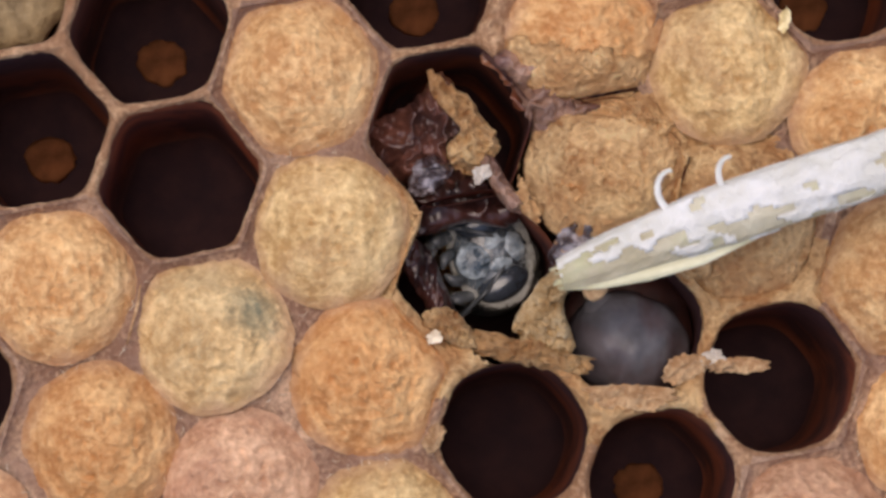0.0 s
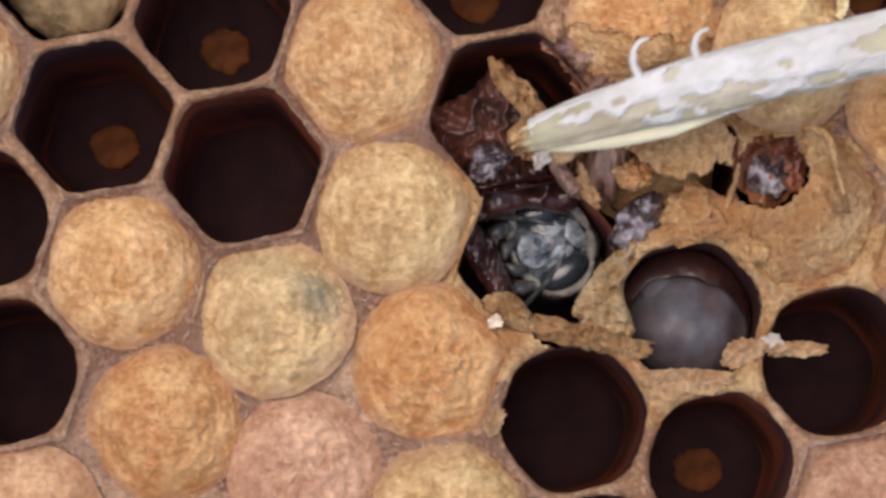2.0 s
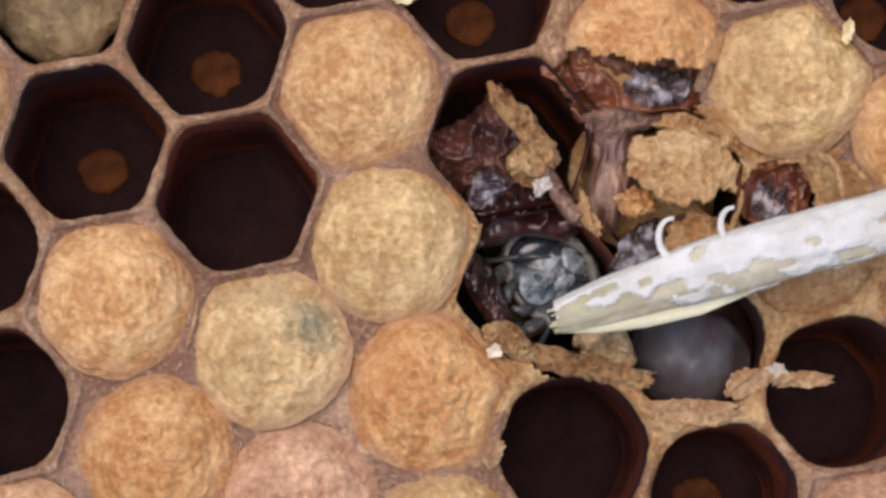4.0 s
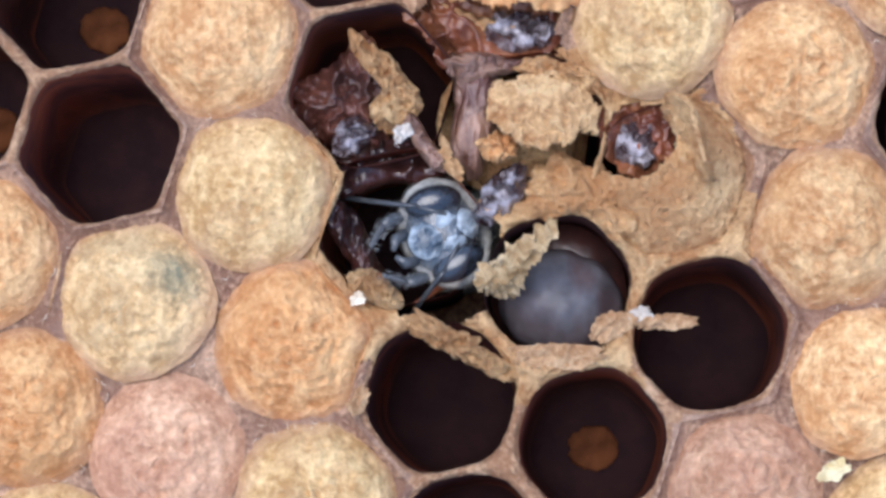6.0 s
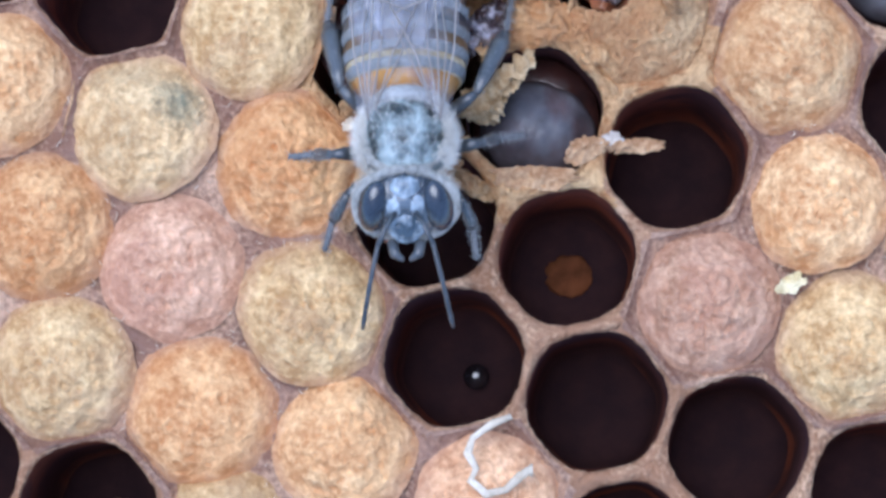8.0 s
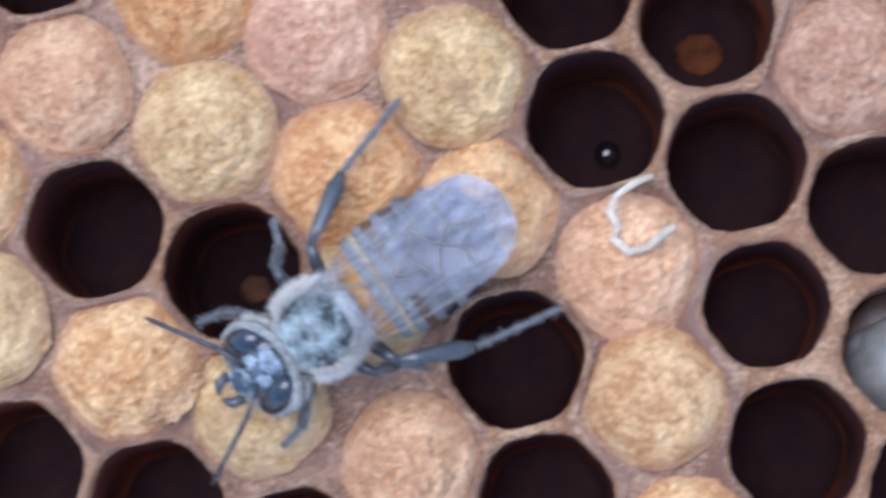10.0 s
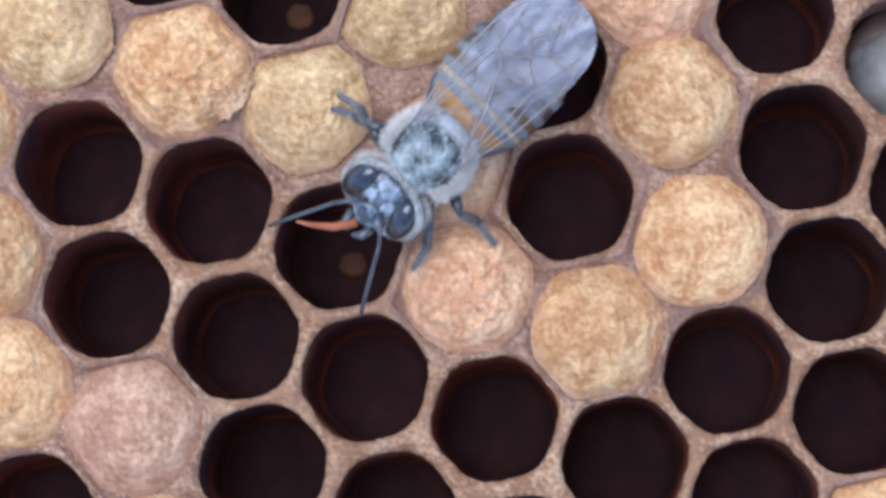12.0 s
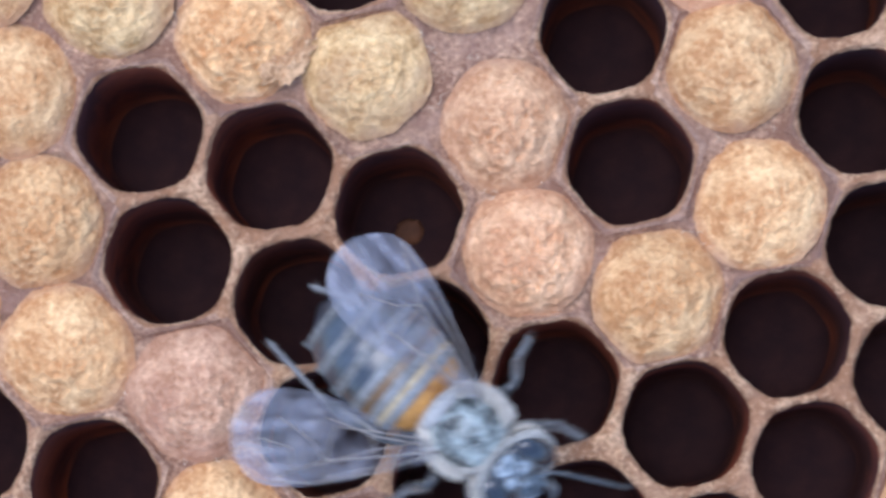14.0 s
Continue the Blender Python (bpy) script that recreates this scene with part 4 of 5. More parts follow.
# ---- the stick ----
def build_stick():
    """A peeled plant stem with a slanting, splintered end; its tip is the origin and it runs along x."""
    stick = tagged(new("stick"), label="pale peeled plant stem with flaking white bark and a cut end", category="stick")
    seg, steps = 40, 200

    def skin(x, th, lift, flaked):
        grow = min(1.0, 0.52 + (x / 4.8) ** 0.8 * 0.48)
        ca, sa = math.cos(th), math.sin(th)
        bark = fbm(x * 0.55, ca * 1.1, sa * 1.1, 1.0, 4)
        ribs = 0.035 * math.cos(th * 9 + x * 0.2) + 0.03 * fbm(x * 0.4, ca * 4, sa * 4, 1.2)
        r = 0.98 * grow * (1 + 0.06 * fbm(x * 0.4, ca, sa, 1.0) + ribs) + (lift if flaked else 0)
        # flaking bark gathers on the +y side, putting the light from there into colour
        return (x, r * ca + 0.3 * math.sin(x * 0.11) - 0.3 * (1 - grow), r * sa * 0.85 + 1.0), bark + 0.35 * min(1.0, max(0.0, x - 1.0) / 4) + 0.3 * fbm(x * 2.0, ca * 3, sa * 3, 1.0, 4) + 0.4 * ca - 0.12

    def shell(lift, flaked):
        verts, marks, faces = [], [], []
        for i in range(steps + 1):
            x = 62.0 * (i / steps) ** 1.7
            for j in range(seg):
                v, m = skin(x, 2 * math.pi * j / seg, lift, flaked)
                verts.append(v)
                marks.append(m)
        for i in range(steps):
            for j in range(seg):
                a, b = i * seg + j, i * seg + (j + 1) % seg
                if not flaked or sum(marks[k] for k in (a, b, a + seg, b + seg)) > -0.15:
                    faces.append((a, b, b + seg, a + seg))
        if not flaked:
            faces.append(tuple(range(seg))[::-1])
            faces.append(tuple(steps * seg + j for j in range(seg)))
        return verts, faces

    stem = part("stem", shell(0, False), stick_wood, stick, "tan woody stem under the bark")
    bark = part("bark", shell(0.05, True), stick_bark, stem, "flaking white bark")
    thick = bark.modifiers.new("thickness", "SOLIDIFY")
    thick.thickness = 0.05 * MM
    thick.offset = -1
    core = tube([(0.1, -0.55, 0.9), (1.2, -0.62, 0.85), (2.8, -0.75, 0.8), (4.6, -0.9, 0.8), (6.5, -0.8, 0.8)], [0.12, 0.34, 0.42, 0.3, 0.1], 12, 0.7)
    part("split_core", core, stick_core, stick, "pale yellow split pith at the cut end")
    for x0, lean, size in ((4.4, 0.0, 0.95), (6.4, 0.5, 0.85)):
        pts, rad = [], []
        for k in range(16):
            a = radians(-30 + 15 * k)
            pts.append((x0 - size * 0.8 * math.sin(a) * 0.7, 0.7 + size * 0.75 * (1 - math.cos(a)), 1.2 + 0.03 * k))
            rad.append(0.17 * (1 - 0.04 * k))
        part("bark_curl", tube(pts, rad, 8, 0.4), stick_bark, stick, "curled strip of white bark")
    rnd = random.Random(8)
    for k in range(9):
        y0, z0 = rnd.uniform(-0.55, 0.3), 1.0 + rnd.uniform(-0.1, 0.35)
        part("splinter", tube([(1.6, y0, z0), (0.5, y0 * 0.95, z0), (rnd.uniform(-0.35, 0.0), y0 * rnd.uniform(0.7, 1.1), z0 - 0.15)], [0.13, 0.11, 0.03], 6, 0.6), stick_core, stick)
    part("wax_crumb", blob((0.9, -0.9, 0.35), (0.42, 0.36, 0.36), 16, 10, shape=lambda u: 1 + 0.3 * noise.noise(u * 2.2)), flake_wax, stick, "orange crumb of wax stuck to the tip")
    return stick


stick = build_stick()


# ---- the bee ----
def hairs(surface, count, length, seed, width=0.035, back=(0, -0.6, 0.2), limit=99.0):
    """Thin pointed hairs on surface(u, v) -> point, normal."""
    rnd = random.Random(seed)
    verts, faces = [], []
    for _ in range(count):
        p, n = surface(rnd.random(), rnd.random())
        if p.y > limit:
            continue
        d = (n + 0.55 * Vector((rnd.uniform(-1, 1), rnd.uniform(-1, 1), rnd.uniform(-1, 1))) + 0.5 * Vector(back)).normalized()
        side = d.cross(Vector((rnd.uniform(-1, 1), rnd.uniform(-1, 1), rnd.uniform(-1, 1)))).normalized() * width
        tip = p + d * length * rnd.uniform(0.6, 1.2)
        base = len(verts)
        verts += [tuple(p - side), tuple(p + side), tuple(tip)]
        faces.append((base, base + 1, base + 2))
    return verts, faces


def on_ellipsoid(centre, radii, low=0.0, high=1.0):
    def surface(u, v):
        th, phi = 2 * math.pi * u, math.acos(1 - 2 * (low + (high - low) * v))
        n = Vector((math.sin(phi) * math.cos(th), math.sin(phi) * math.sin(th), math.cos(phi)))
        p = Vector((centre[0] + radii[0] * n.x, centre[1] + radii[1] * n.y, centre[2] + radii[2] * n.z))
        return p, Vector((n.x / radii[0], n.y / radii[1], n.z / radii[2])).normalized()
    return surface


FORE = [(0, 0), (0.06, 0.05), (0.3, 0.10), (0.6, 0.15), (0.85, 0.15), (0.97, 0.06), (1.0, -0.06), (0.94, -0.17), (0.8, -0.23), (0.55, -0.21), (0.3, -0.12), (0.08, -0.05)]
HIND = [(0, 0), (0.1, 0.05), (0.4, 0.10), (0.75, 0.10), (0.96, 0.02), (1.0, -0.08), (0.9, -0.20), (0.65, -0.26), (0.35, -0.20), (0.1, -0.08)]


def wing_shape(border, length, side):
    """A thin wing, fanned out of its base, slightly ribbed."""
    ring = []
    m = len(border)
    for i in range(m):
        a, b, c, d = border[i - 1], border[i], border[(i + 1) % m], border[(i + 2) % m]
        for k in range(6):
            t = k / 6
            ring.append(tuple(0.5 * (2 * b[e] + (c[e] - a[e]) * t + (2 * a[e] - 5 * b[e] + 4 * c[e] - d[e]) * t * t
                                     + (3 * b[e] - a[e] - 3 * c[e] + d[e]) * t ** 3) for e in (0, 1)))
    verts, faces = [], []
    mid = (0.5, -0.03)
    rings = 7
    for i in range(rings + 1):
        f = i / rings
        for x, y in ring:
            px, py = mid[0] + (x - mid[0]) * f, mid[1] + (y - mid[1]) * f
            z = 0.008 * math.sin(py * 45 + px * 12) + 0.015 * fbm(px * 6, py * 6, 2.0, 1.0) - 0.10 * px * px
            verts.append((side * py * length * 1.2, -px * length, z * length * 0.5))
    n = len(ring)
    for i in range(rings):
        for j in range(n):
            a, b = i * n + j, i * n + (j + 1) % n
            faces.append((a, b, b + n, a + n))
    return verts, faces


def wing_veins(length, side, lines):
    geos = []
    for line in lines:
        pts = [(side * y * length * 1.2, -x * length, (-0.05 * x * x + 0.012) * length) for x, y in line]
        geos.append(tube(pts, [0.032 - 0.012 * k / len(pts) for k in range(len(pts))], 6))
    return joined(*geos)


FORE_VEINS = [[(0, 0), (0.3, 0.09), (0.6, 0.14), (0.85, 0.14)], [(0, 0), (0.3, 0.03), (0.55, 0.05), (0.8, 0.12)], [(0.05, -0.02), (0.3, -0.05), (0.55, -0.12)],
              [(0.55, 0.05), (0.62, -0.03), (0.78, -0.12)], [(0.3, 0.03), (0.34, -0.06)], [(0.55, 0.05), (0.5, -0.1)], [(0.7, 0.10), (0.72, 0.0), (0.86, -0.03)]]
HIND_VEINS = [[(0, 0), (0.4, 0.08), (0.75, 0.09)], [(0.02, -0.02), (0.4, -0.02), (0.8, 0.02)], [(0.05, -0.04), (0.35, -0.12), (0.6, -0.18)]]


def build_wing(bee, name, border, veins, length, side, spot):
    w = part(name, wing_shape(border, length, side), wing_film, bee, "clear smoky wing with a bluish sky sheen tinted in")
    part("vein", wing_veins(length, side, veins), vein_mat, w, "dark wing veins")
    w.location = Vector(spot) * MM
    return w


def build_leg(bee, side, root, knee, shin, foot):
    """Femur, tibia and a jointed foot with bristles, hinged at the root."""
    base = Vector(root)
    r, k, s, f = (Vector(p) - base for p in (root, knee, shin, foot))
    leg = part("leg", tube([r, r.lerp(k, 0.35), r.lerp(k, 0.75), k], [0.2, 0.27, 0.24, 0.15], 10), chitin, bee)
    leg.location = base * MM
    wide = 0.36 if foot[1] < -4 else 0.25
    tib = tube([k, k.lerp(s, 0.3), k.lerp(s, 0.8), s], [0.14, 0.75 * wide, wide, 0.17], 10, 0.55)
    part("tibia", tib, chitin, leg)
    pts = [s.lerp(f, q / 10) for q in range(11)]
    part("tarsus", tube(pts, [0.14 if q % 2 else 0.10 for q in range(10)] + [0.05], 8, 0.7), foot_mat, leg, "greyish bristly foot")

    def bristle(u, v):
        p = (k.lerp(s, u) if v < 0.6 else s.lerp(f, u))
        a = 2 * math.pi * v * 7
        n = Vector((math.cos(a), math.sin(a * 1.3), math.sin(a))).normalized()
        return p + n * 0.18, n

    part("bristles", hairs(bristle, 420, 0.15, int(abs(root[1]) * 10) + side + 3, 0.009, (0, 0, 0)), band_hair, leg, "fine pale bristles")
    return leg


def fur_ring(a, b, thick, bulge, seed, cut=0.0):
    """A lumpy closed roll of matted fur, an ellipse of half axes a and b in its own xy plane."""
    verts, faces = [], []
    n, m = 72, 12
    for i in range(n):
        th = 2 * math.pi * i / n
        ca, sa = math.cos(th), math.sin(th)
        r = thick * (1 + 0.35 * fbm(ca + seed, sa, 1.0, 2.2, 3)) * (1 - cut * max(0.0, -sa))
        for j in range(m):
            ph = 2 * math.pi * j / m
            w = r * (1 + 0.2 * fbm(ca * 3 + seed, sa * 3, math.cos(ph), 2.0, 3))
            verts.append((ca * (a + w * math.cos(ph)), sa * (b + w * math.cos(ph)), w * math.sin(ph) + bulge * ca * ca))
    for i in range(n):
        for j in range(m):
            p, q = i * m + j, ((i + 1) % n) * m + j
            p2, q2 = i * m + (j + 1) % m, ((i + 1) % n) * m + (j + 1) % m
            faces.append((p, q, q2, p2))
    return verts, faces


def build_bee():
    """The bee looks along y with its back up; its origin is the middle of the thorax."""
    bee = tagged(new("honey_bee"), label="young grey furry honey bee with banded abdomen and clear wings", category="bee")
    # thorax
    thorax = part("thorax", blob((0, 0, 0), (1.62, 1.65, 1.55), 36, 24, shape=lambda u: 1 + 0.03 * noise.noise(u * 3)), thorax_skin, bee, "grey domed thorax")
    part("scutellum", blob((0, -1.35, 0.75), (1.0, 0.42, 0.5), 24, 14), band_hair, thorax, "pale furry ridge behind the thorax")
    part("fur", joined(hairs(on_ellipsoid((0, 0, 0), (1.62, 1.65, 1.55), 0.20, 0.85), 8500, 0.46, 11, 0.012, (0, -0.6, 0.1), 0.95),
                       hairs(on_ellipsoid((0, 0, 0), (1.62, 1.65, 1.55), 0.0, 0.16), 450, 0.2, 12, 0.008, (0, -1.2, 0))), pale_hair, thorax, "thick whitish fur")
    ring = part("fur_ring", fur_ring(1.40, 1.42, 0.20, -0.35, 3.0), mat_fur, thorax, "matted pale fur round the shiny back")
    ring.location = (0, 0, 0.78 * MM)
    # head
    head = part("head", blob((0, 0, 0), (1.72, 0.80, 1.3), 36, 24, shape=lambda u: 1 - 0.16 * max(0.0, -u.z) * abs(u.x)), head_skin, bee, "grey triangular head")
    head.location = (0, 2.35 * MM, -0.1 * MM)
    for side in (-1, 1):
        part("eye", blob((side * 1.08, 0.34, 0.15), (0.60, 0.52, 0.98), 30, 22, (0, side * -10, side * 16)), eye_mat, head, "glossy dark compound eye")
        part("cheek", blob((side * 0.34, 0.44, 0.15), (0.5, 0.36, 0.62), 26, 18, shape=lambda u: 1 + 0.12 * noise.noise(u * 2.5)), sheen_skin, head, "shiny swelling at the antenna's root with painted blue-grey sheen")
    part("forehead", blob((0, 0.38, 0.75), (0.6, 0.34, 0.55), 26, 18, shape=lambda u: 1 + 0.12 * noise.noise(u * 2.2 + Vector((3, 0, 0)))), sheen_skin, head, "shiny forehead with painted blue-grey sheen")
    part("face", blob((0, 0.60, -0.55), (0.66, 0.36, 0.62), 30, 20, shape=lambda u: 1 + 0.10 * noise.noise(u * 2.6)), sheen_skin, head, "grey hairy face shield")
    for x, z in ((-0.26, 1.2), (0.26, 1.2), (0, 1.3)):
        part("ocellus", blob((x, 0.35, z), (0.09, 0.09, 0.09), 12, 8), eye_mat, head)
    part("fur", joined(hairs(on_ellipsoid((0, 0, 0), (1.72, 0.72, 1.3), 0.02, 0.9), 2800, 0.28, 21, 0.011, (0, 0.4, 0.2)),
                       hairs(on_ellipsoid((0, 0.45, 0.1), (0.75, 0.42, 1.15), 0.0, 0.75), 500, 0.2, 22, 0.007, (0, 0.6, 0.3))), band_hair, head, "grey fur round the eyes")
    rim_ = part("fur_rim", fur_ring(1.74, 1.34, 0.21, -0.15, 9.0, 0.25), mat_fur, head, "matted pale fur round the head")
    rim_.matrix_basis = pose(0, 0.12 * MM, 0.08 * MM, 90, 0, 0)
    part("collar", hairs(on_ellipsoid((0, -0.35, 0.15), (1.75, 0.6, 1.05), 0.0, 0.7), 2200, 0.34, 23, 0.011, (0, -0.7, 0.5), 0.0), pale_hair, head, "whitish fur behind the eyes")
    for side in (-1, 1):
        part("mandible", tube([(side * 0.5, 0.55, -1.15), (side * 0.42, 0.85, -1.5), (side * 0.1, 0.95, -1.7)], [0.2, 0.2, 0.08], 10), chitin, head, "small dark jaw")
    antennae = []
    for side in (-1, 1):
        ant = part("antenna", tube([(0, 0, 0), (side * 0.10, 0.6, 0.22), (side * 0.16, 1.25, 0.25)], [0.10, 0.075, 0.095], 10), chitin, bee, "thin dark elbowed antenna")
        p0, p1 = Vector((side * 0.16, 1.25, 0.25)), Vector((-side * 0.12, 4.1, -1.1))
        part("flagellum", tube([p0.lerp(p1, q / 11) + Vector((0, 0, 0.25 * math.sin(math.pi * q / 11))) for q in range(12)], [0.085 if q % 2 else 0.098 for q in range(11)] + [0.06], 10), chitin, ant)
        ant.location = (side * 0.36 * MM, 2.85 * MM, 0.55 * MM)
        antennae.append(ant)
    tongue = part("tongue", tube([(0.1, 0.7, -1.3), (0.55, 1.3, -1.75), (1.2, 1.9, -1.95), (1.7, 2.3, -2.0)], [0.22, 0.17, 0.11, 0.05], 10, 0.7), tongue_mat, head, "short reddish tongue")
    # abdomen, ring by ring
    rings = [(-1.6, 1.4, amber), (-2.3, 1.98, cream), (-2.9, 2.14, brown_shell), (-3.65, 2.2, shell), (-4.55, 2.22, shell), (-5.5, 2.0, shell), (-6.5, 1.55, shell), (-7.35, 0.85, shell)]
    abdomen = None
    for i in range(len(rings) - 1):
        y0, r0, mat = rings[i]
        y1, r1, _ = rings[i + 1]
        drop = lambda y: -0.60 - 0.05 * (y + 1.75) ** 2 * 0.25
        pts, rad = [], []
        for k in range(9):
            f = k / 8
            y = y0 + (y1 - 0.14 - y0) * f
            r = r0 + (r1 - r0) * f
            pts.append((0, y, drop(y)))
            rad.append((r + 0.07 * math.sin(math.pi * min(1, f * 1.2)) + (0.02 if k < 8 else -0.03)) if i < 6 else r * (1 - 0.85 * f ** 2.5))
        seg = part("abdomen_segment" if abdomen else "abdomen", tube(pts, rad, 34, 0.86), mat, abdomen or bee, "orange brown abdomen ring" if mat is amber else "cream furry abdomen ring" if mat is cream else "blue-grey glossy abdomen ring")
        abdomen = abdomen or seg
        yb, rb = y0 - 0.1, r0 + 0.07
        def band(u, v, yb=yb, rb=rb, dz=drop(yb)):
            a = 2 * math.pi * u
            n = Vector((math.cos(a), 0, math.sin(a) * 0.86))
            return Vector((n.x * (rb - 0.06), yb - 0.34 * v, n.z * (rb - 0.06) + dz)), n.normalized()
        if i > 0:
            fb = min(0.6, 0.40 / (y0 - y1 + 0.14))
            spots = [fb * k / 7 for k in range(8)]
            strip = tube([(0, y0 + (y1 - 0.14 - y0) * f, drop(y0 + (y1 - 0.14 - y0) * f)) for f in spots],
                         [r0 + (r1 - r0) * f + 0.07 * math.sin(math.pi * min(1, f * 1.2)) + (0.036 if 0 < k < 7 else 0.01) for k, f in enumerate(spots)], 40, 0.86)
            part("hair_band", joined((strip[0], strip[1][:-2]), hairs(band, 2200, 0.13, 40 + i, 0.009, (0, -6.0, 0))), soft_band, abdomen, "pale grey band of flat hair")
    # wings and legs
    wings, legs = {}, []
    for side, tag_ in ((-1, "l"), (1, "r")):
        wings["fore_" + tag_] = build_wing(bee, "forewing", FORE, FORE_VEINS, 8.0, side, (side * 1.25, -0.35, 1.05))
        wings["hind_" + tag_] = build_wing(bee, "hindwing", HIND, HIND_VEINS, 5.6, side, (side * 1.3, -0.8, 0.85))
        legs.append(build_leg(bee, side, (side * 0.9, 1.0, -1.1), (side * 2.0, 1.9, -0.6), (side * 2.5, 2.6, -1.7), (side * 2.7, 3.6, -2.2)))
        legs.append(build_leg(bee, side, (side * 1.1, 0.0, -1.2), (side * 2.6, 0.2, -0.4), (side * 3.3, -0.3, -1.6), (side * 4.3, -0.5, -2.2)))
        legs.append(build_leg(bee, side, (side * 1.0, -1.0, -1.2), (side * 2.4, -1.9, -0.2), (side * 3.2, -4.6, -1.0), (side * 3.3, -8.0, -2.2)))
    return bee, wings, legs, head, tongue, antennae


bee, wings, legs, head, tongue, antennae = build_bee()


# ---- what moves ----
# seconds, x, y, height of the tip, heading
STICK_ROWS = [
    (0.00, 3.86, -0.73, 2.0, 17.5), (0.30, 2.69, 0.29, 2.0, 16.0), (0.50, 2.35, 0.39, 1.6, 14.4), (0.75, 3.64, 0.81, 2.0, 15.5),
    (1.00, 5.13, 1.70, 1.8, 17.8), (1.20, 5.74, 1.85, 2.2, 16.9), (1.50, 0.80, -0.07, 2.2, 14.1), (1.80, -0.32, 0.96, 2.2, 14.0),
    (2.00, 0.89, 3.38, 2.4, 13.0), (2.20, 1.85, 3.99, 2.4, 13.0), (3.20, 4.5, 1.5, 2.0, 14.0), (4.30, 1.15, -2.29, 1.2, 14.5), (4.50, 1.52, -2.50, 1.2, 14.4),
    (5.00, 2.03, -4.25, 1.4, 16.4), (5.50, 8.41, -5.27, 4.0, 17.0), (5.60, 13.01, -4.54, 7.0, 17.0), (5.80, 22.51, -3.12, 9.0, 17.0),
    (6.50, 34.0, 2.0, 3.0, 20.0), (14.00, 34.0, 2.0, 3.0, 20.0),
]
# seconds, x, y, height of the thorax, pitch, lean, heading
BEE_ROWS = [
    (0.0, 2.0, -0.1, -6.0, 84, 0, 110), (1.0, 2.1, -0.1, -5.9, 84, 0, 102), (2.0, 2.0, -0.2, -5.8, 84, 0, 112), (4.5, 2.0, -0.4, -5.4, 84, 0, 125), (5.0, 2.3, -0.6, -5.0, 82, 0, 110), (5.5, 2.5, -0.9, -4.5, 82, 0, 100), (6.0, 2.9, -0.7, -3.7, 82, 0, 112),
    (6.5, 3.4, 0.0, -2.8, 80, 0, 116), (6.8, 3.3, 0.5, -1.8, 74, 0, 112), (7.0, 2.9, 0.9, -1.0, 68, 0, 150), (7.2, 2.0, 1.2, -0.6, 62, 0, 168),
    (7.7, 1.9, -1.0, 2.2, 35, 0, 180), (8.2, 1.6, -5.5, 3.2, 8, 0, 180), (8.8, 0.2, -11.0, 3.1, 0, 0, 172),
    (9.3, -1.26, -15.22, 3.0, 0, 0, 165.0), (9.5, -2.18, -15.69, 3.0, 0, 0, 149.0), (10.0, -6.72, -18.73, 3.0, 0, 0, 123.9),
    (10.5, -6.24, -21.49, 3.0, 0, 0, 136.0), (11.0, -4.98, -21.36, 3.0, 0, 0, 124.5), (11.5, -4.78, -21.09, 3.0, 0, 0, 129.0),
    (12.0, -4.2, -23.55, 3.0, 0, 0, 134.0), (12.5, -9.3, -29.3, 3.0, 0, 0, 122.0), (13.0, -10.90, -29.45, 3.0, 0, 0, 164.0),
    (13.5, -11.66, -34.48, 3.0, 0, 0, 187.9), (14.0, -5.2, -35.55, 3.0, 0, 0, 229.0),
]
# seconds, how far each side's wings stand out from the back (left, right)
WING_ROWS = [(0.0, -2, -2), (9.3, -2, -3), (9.5, 28, 34), (9.6, 34, 26), (9.9, -2, -3), (12.3, -1, -4), (12.5, 29, 2), (12.6, 40, 72), (12.9, 50, 60), (13.0, 46, 8), (13.2, 40, 36), (13.5, 24, 49), (14.0, 18, 44)]


# seconds, how far the head is nodded up
HEAD_ROWS = [(0.0, 8), (6.6, 8), (7.2, 22), (8.2, 48), (14.0, 48)]
# seconds, shift of the tongue out of the mouth and its turns
TONGUE_ROWS = [(0.0, -2.2, 1.4, 0, 0), (6.0, -1.2, 1.0, -50, 60), (6.4, 0.7, 0.0, -50, 60), (6.8, 0.7, 0.0, -50, 35), (7.2, 0.7, 0.0, -50, 8), (7.7, -1.2, 1.0, -30, 30), (8.4, -2.2, 1.4, 0, 0),
               (10.1, -2.2, 1.4, 0, 0), (10.5, -0.6, 0.4, 0, 0), (11.1, 0.0, 0.0, 0, 0), (12.2, 0.0, 0.0, 0, 0), (12.6, -2.2, 1.4, 0, 0), (14.0, -2.2, 1.4, 0, 0)]
# seconds, turn of each leg at its root: left fore, middle, hind, right fore, middle, hind
LEG_ROWS = [
    (9.3, 56, -49, 2, 0, 15, 10), (9.5, 0, 0, 19, 0, 28, -24), (10.0, 0, 37, -9, 0, -6, 16),
    (10.5, 0, -21, -12, 0, 70, 11), (11.0, 0, 47, 24, -14, 23, -24), (11.5, 0, 4, 24, -15, 41, -24),
    (12.0, 0, -20, 24, -47, 24, -24), (12.5, 0, 0, 24, 12, -11, 3), (13.0, 0, 0, 24, 0, 24, -24),
    (13.5, 0, 0, 24, 0, 0, -10), (14.0, -3, 0, 24, 0, 0, -7),
]
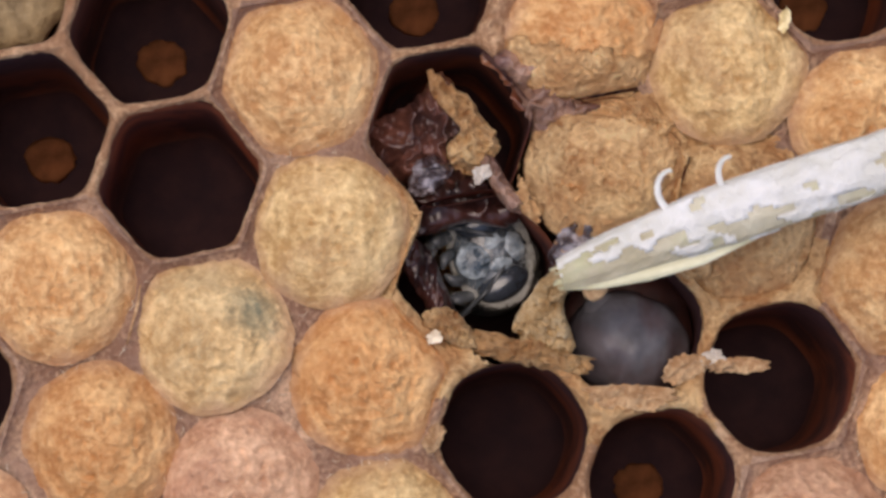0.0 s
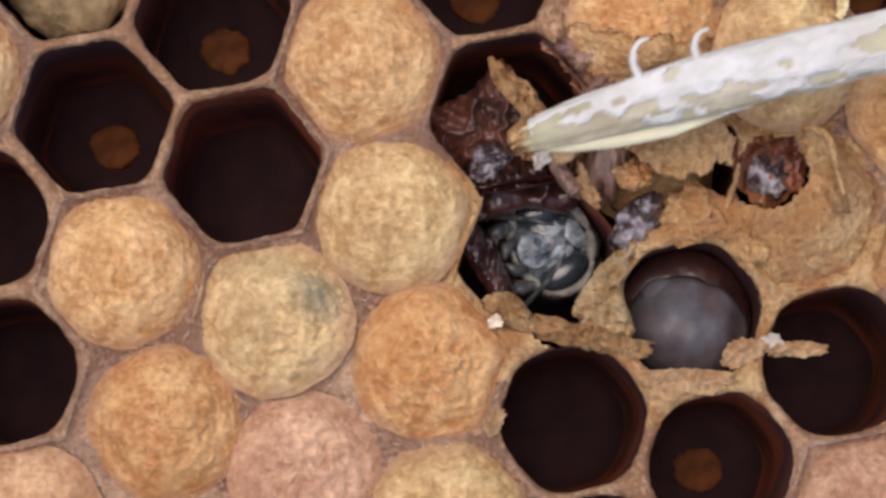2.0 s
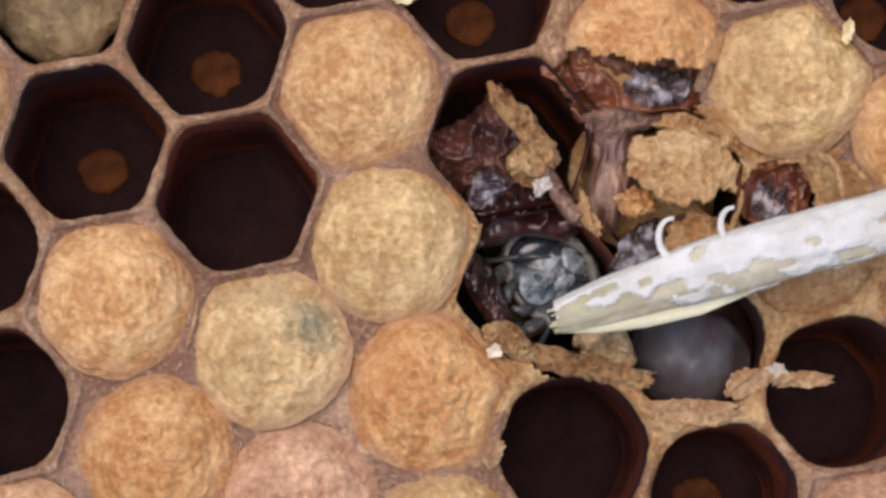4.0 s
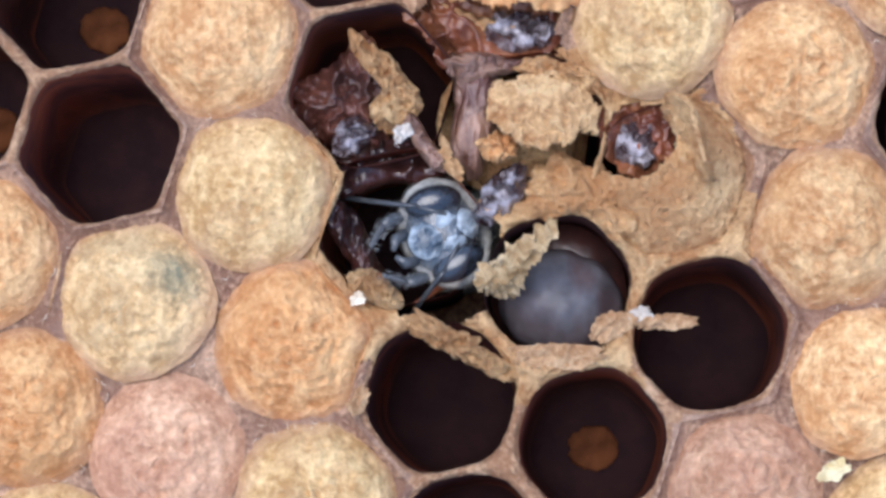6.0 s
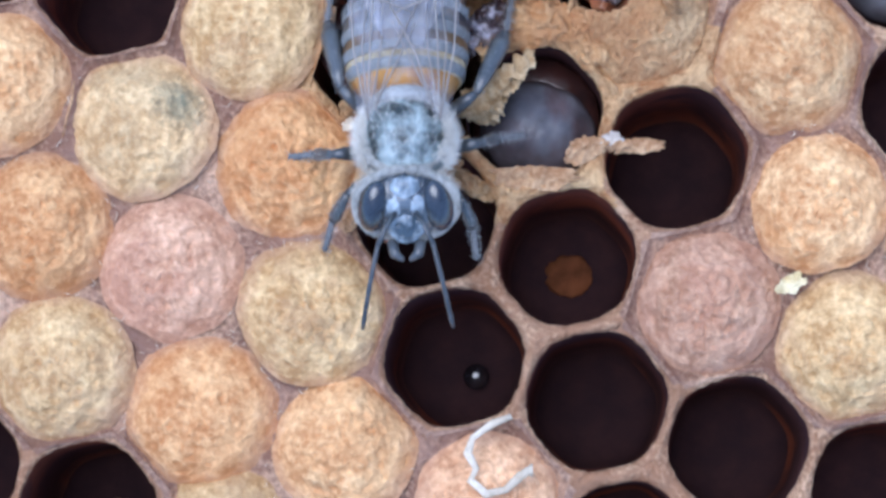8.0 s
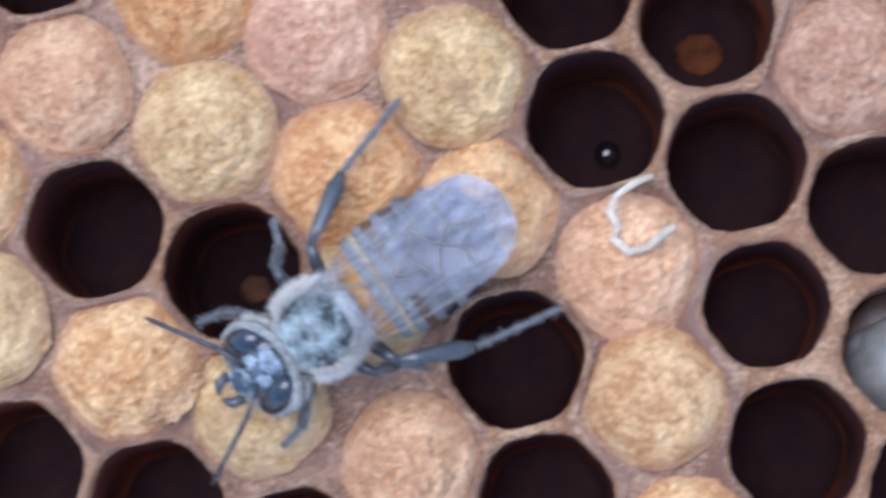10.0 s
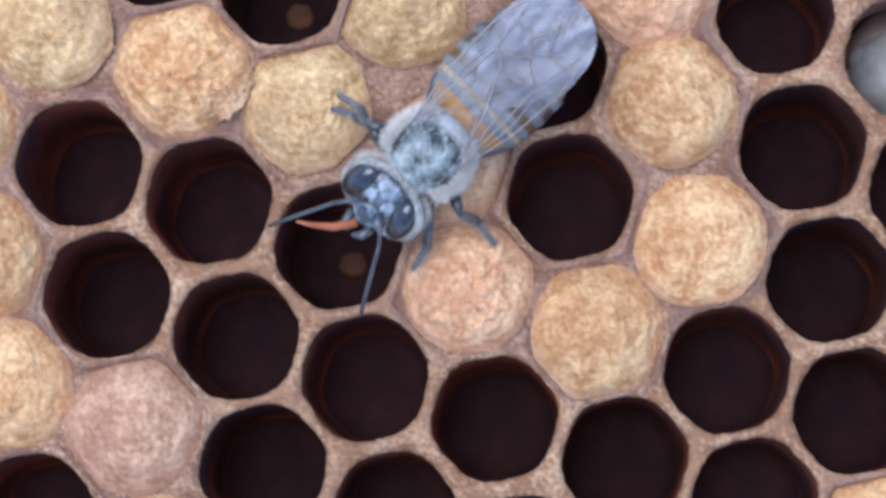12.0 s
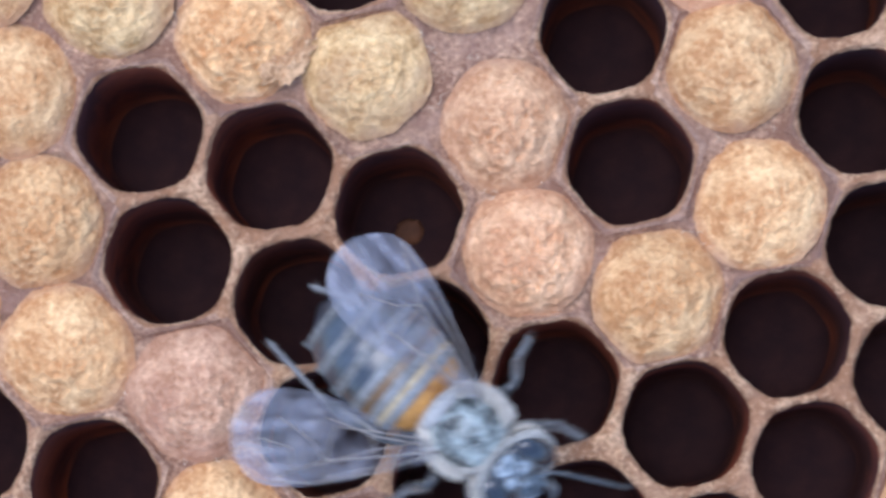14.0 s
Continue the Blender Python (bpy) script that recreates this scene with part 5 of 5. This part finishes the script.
# seconds, turn of the left and the right antenna
FEELER_ROWS = [
    (9.3, 20, -59), (9.5, 32, -56), (10.0, 32, -62),
    (10.5, 42, -59), (11.0, 14, -70), (11.5, 25, -65),
    (12.0, 35, -32), (12.5, 1, -32), (13.0, 58, -55),
    (13.5, 32, -32), (14.0, 32, -32),
]


# the loose pieces: seconds, x, y, z, turns
PIECE_MID = [(0.0, 4.6, 2.2, 0.17, 0, 0, 0), (0.7, 4.6, 2.2, 0.17, 0, 0, 0), (1.0, 4.5, 2.3, -0.5, -10, 12, 0), (2.0, 4.4, 2.4, -2.4, -22, 20, 0), (14.0, 4.4, 2.4, -2.4, -22, 20, 0)]
PIECE_TOP = [(0.0, 4.6, 5.7, 0.0, 6, 0, 0), (2.2, 4.6, 5.7, -0.1, 8, 0, 0), (3.6, 4.4, 5.7, -2.2, 35, 10, 0), (14.0, 4.4, 5.7, -2.2, 35, 10, 0)]
PIECE_FLAP = [(0.0, 10.3, 2.3, 0.58, 0, 0, 0), (1.1, 10.3, 2.3, 0.58, 0, 0, 0), (1.6, 10.3, 2.3, 0.55, 0, 60, 0), (2.0, 10.4, 2.3, 0.75, 0, 128, 0), (14.0, 10.4, 2.3, 0.75, 0, 128, 0)]
PIECE_BRIDGE = [(0.0, 3.75, -2.0, 0.0, 0, 0, 0), (4.4, 3.75, -2.0, 0.0, 0, 0, 0), (4.9, 4.3, -2.2, 0.6, 35, 28, 0), (5.4, 5.1, -2.1, 0.5, 46, 40, 2), (14.0, 5.1, -2.1, 0.5, 46, 40, 2)]
PIECE_STRIP = [(0.0, 2.6, -3.55, 0.05, 0, 0, 0), (4.4, 2.6, -3.55, 0.05, 0, 0, 0), (5.0, 2.6, -4.1, 0.15, 0, 0, -8), (5.4, 2.75, -4.6, 0.2, 10, 0, -17), (14.0, 2.75, -4.6, 0.2, 10, 0, -17)]


def motions():
    for piece, rows in ((piece_mid, PIECE_MID), (piece_top, PIECE_TOP), (piece_flap, PIECE_FLAP), (piece_bridge, PIECE_BRIDGE), (piece_strip, PIECE_STRIP)):
        walk(piece, [(t, pose(x * MM, y * MM, z * MM, a, b, c)) for t, x, y, z, a, b, c in rows])
    walk(stick, [(t, pose(x * MM, y * MM, z * MM, 0, -7, a)) for t, x, y, z, a in STICK_ROWS])
    walk(bee, [(t, pose(x * MM, y * MM, z * MM, p, l, a)) for t, x, y, z, p, l, a in BEE_ROWS])
    x, y, z = head.location
    walk(head, [(t, pose(x, y, z, a, 0, 0)) for t, a in HEAD_ROWS])
    walk(tongue, [(t, pose(0, y * MM, z * MM, a, b, 0)) for t, y, z, a, b in TONGUE_ROWS])
    # the legs lie against the body in the cell and step on the comb
    for number, leg in enumerate(legs):
        side = -1 if number < 3 else 1
        tuck = (42, -70, -20)[number % 3] * side
        x, y, z = leg.location
        rows = [(t, tuck) for t in (0.0, 6.6)] + [(7.2, tuck * 0.4)]
        rows += [(7.6 + 0.3 * k, 13 * side * (1 if (number + k) % 2 else -1)) for k in range(6)]
        rows += [(row[0], row[number + 1]) for row in LEG_ROWS]
        walk(leg, [(t, pose(x, y, z, 0, 0, a)) for t, a in rows])
    for number, ant in enumerate(antennae):
        x, y, z = ant.location
        side = (-1, 1)[number]
        rows = [(0.0, -88, -30 * side, 0), (6.2, -88, -34 * side, 0), (6.5, -86, -70 * side, 0), (6.8, -80, -20 * side, 0), (7.2, -72, -30 * side, -10 * side), (8.0, -8, 0, -20 * side), (8.8, -4, 0, -32 * side)]
        rows += [(row[0], -4, 0, row[number + 1]) for row in FEELER_ROWS]
        walk(ant, [(t, pose(x, y, z, a, b, c)) for t, a, b, c in rows])
    for key, wing in wings.items():
        side, column = (-1, 1) if key.endswith("l") else (1, 2)
        more = 10 if key.startswith("hind") else 0
        x, y, z = wing.location
        walk(wing, [(row[0], pose(x, y, z, -12, 0, side * (row[column] - 6 + more * row[column] / 40))) for row in WING_ROWS])


motions()
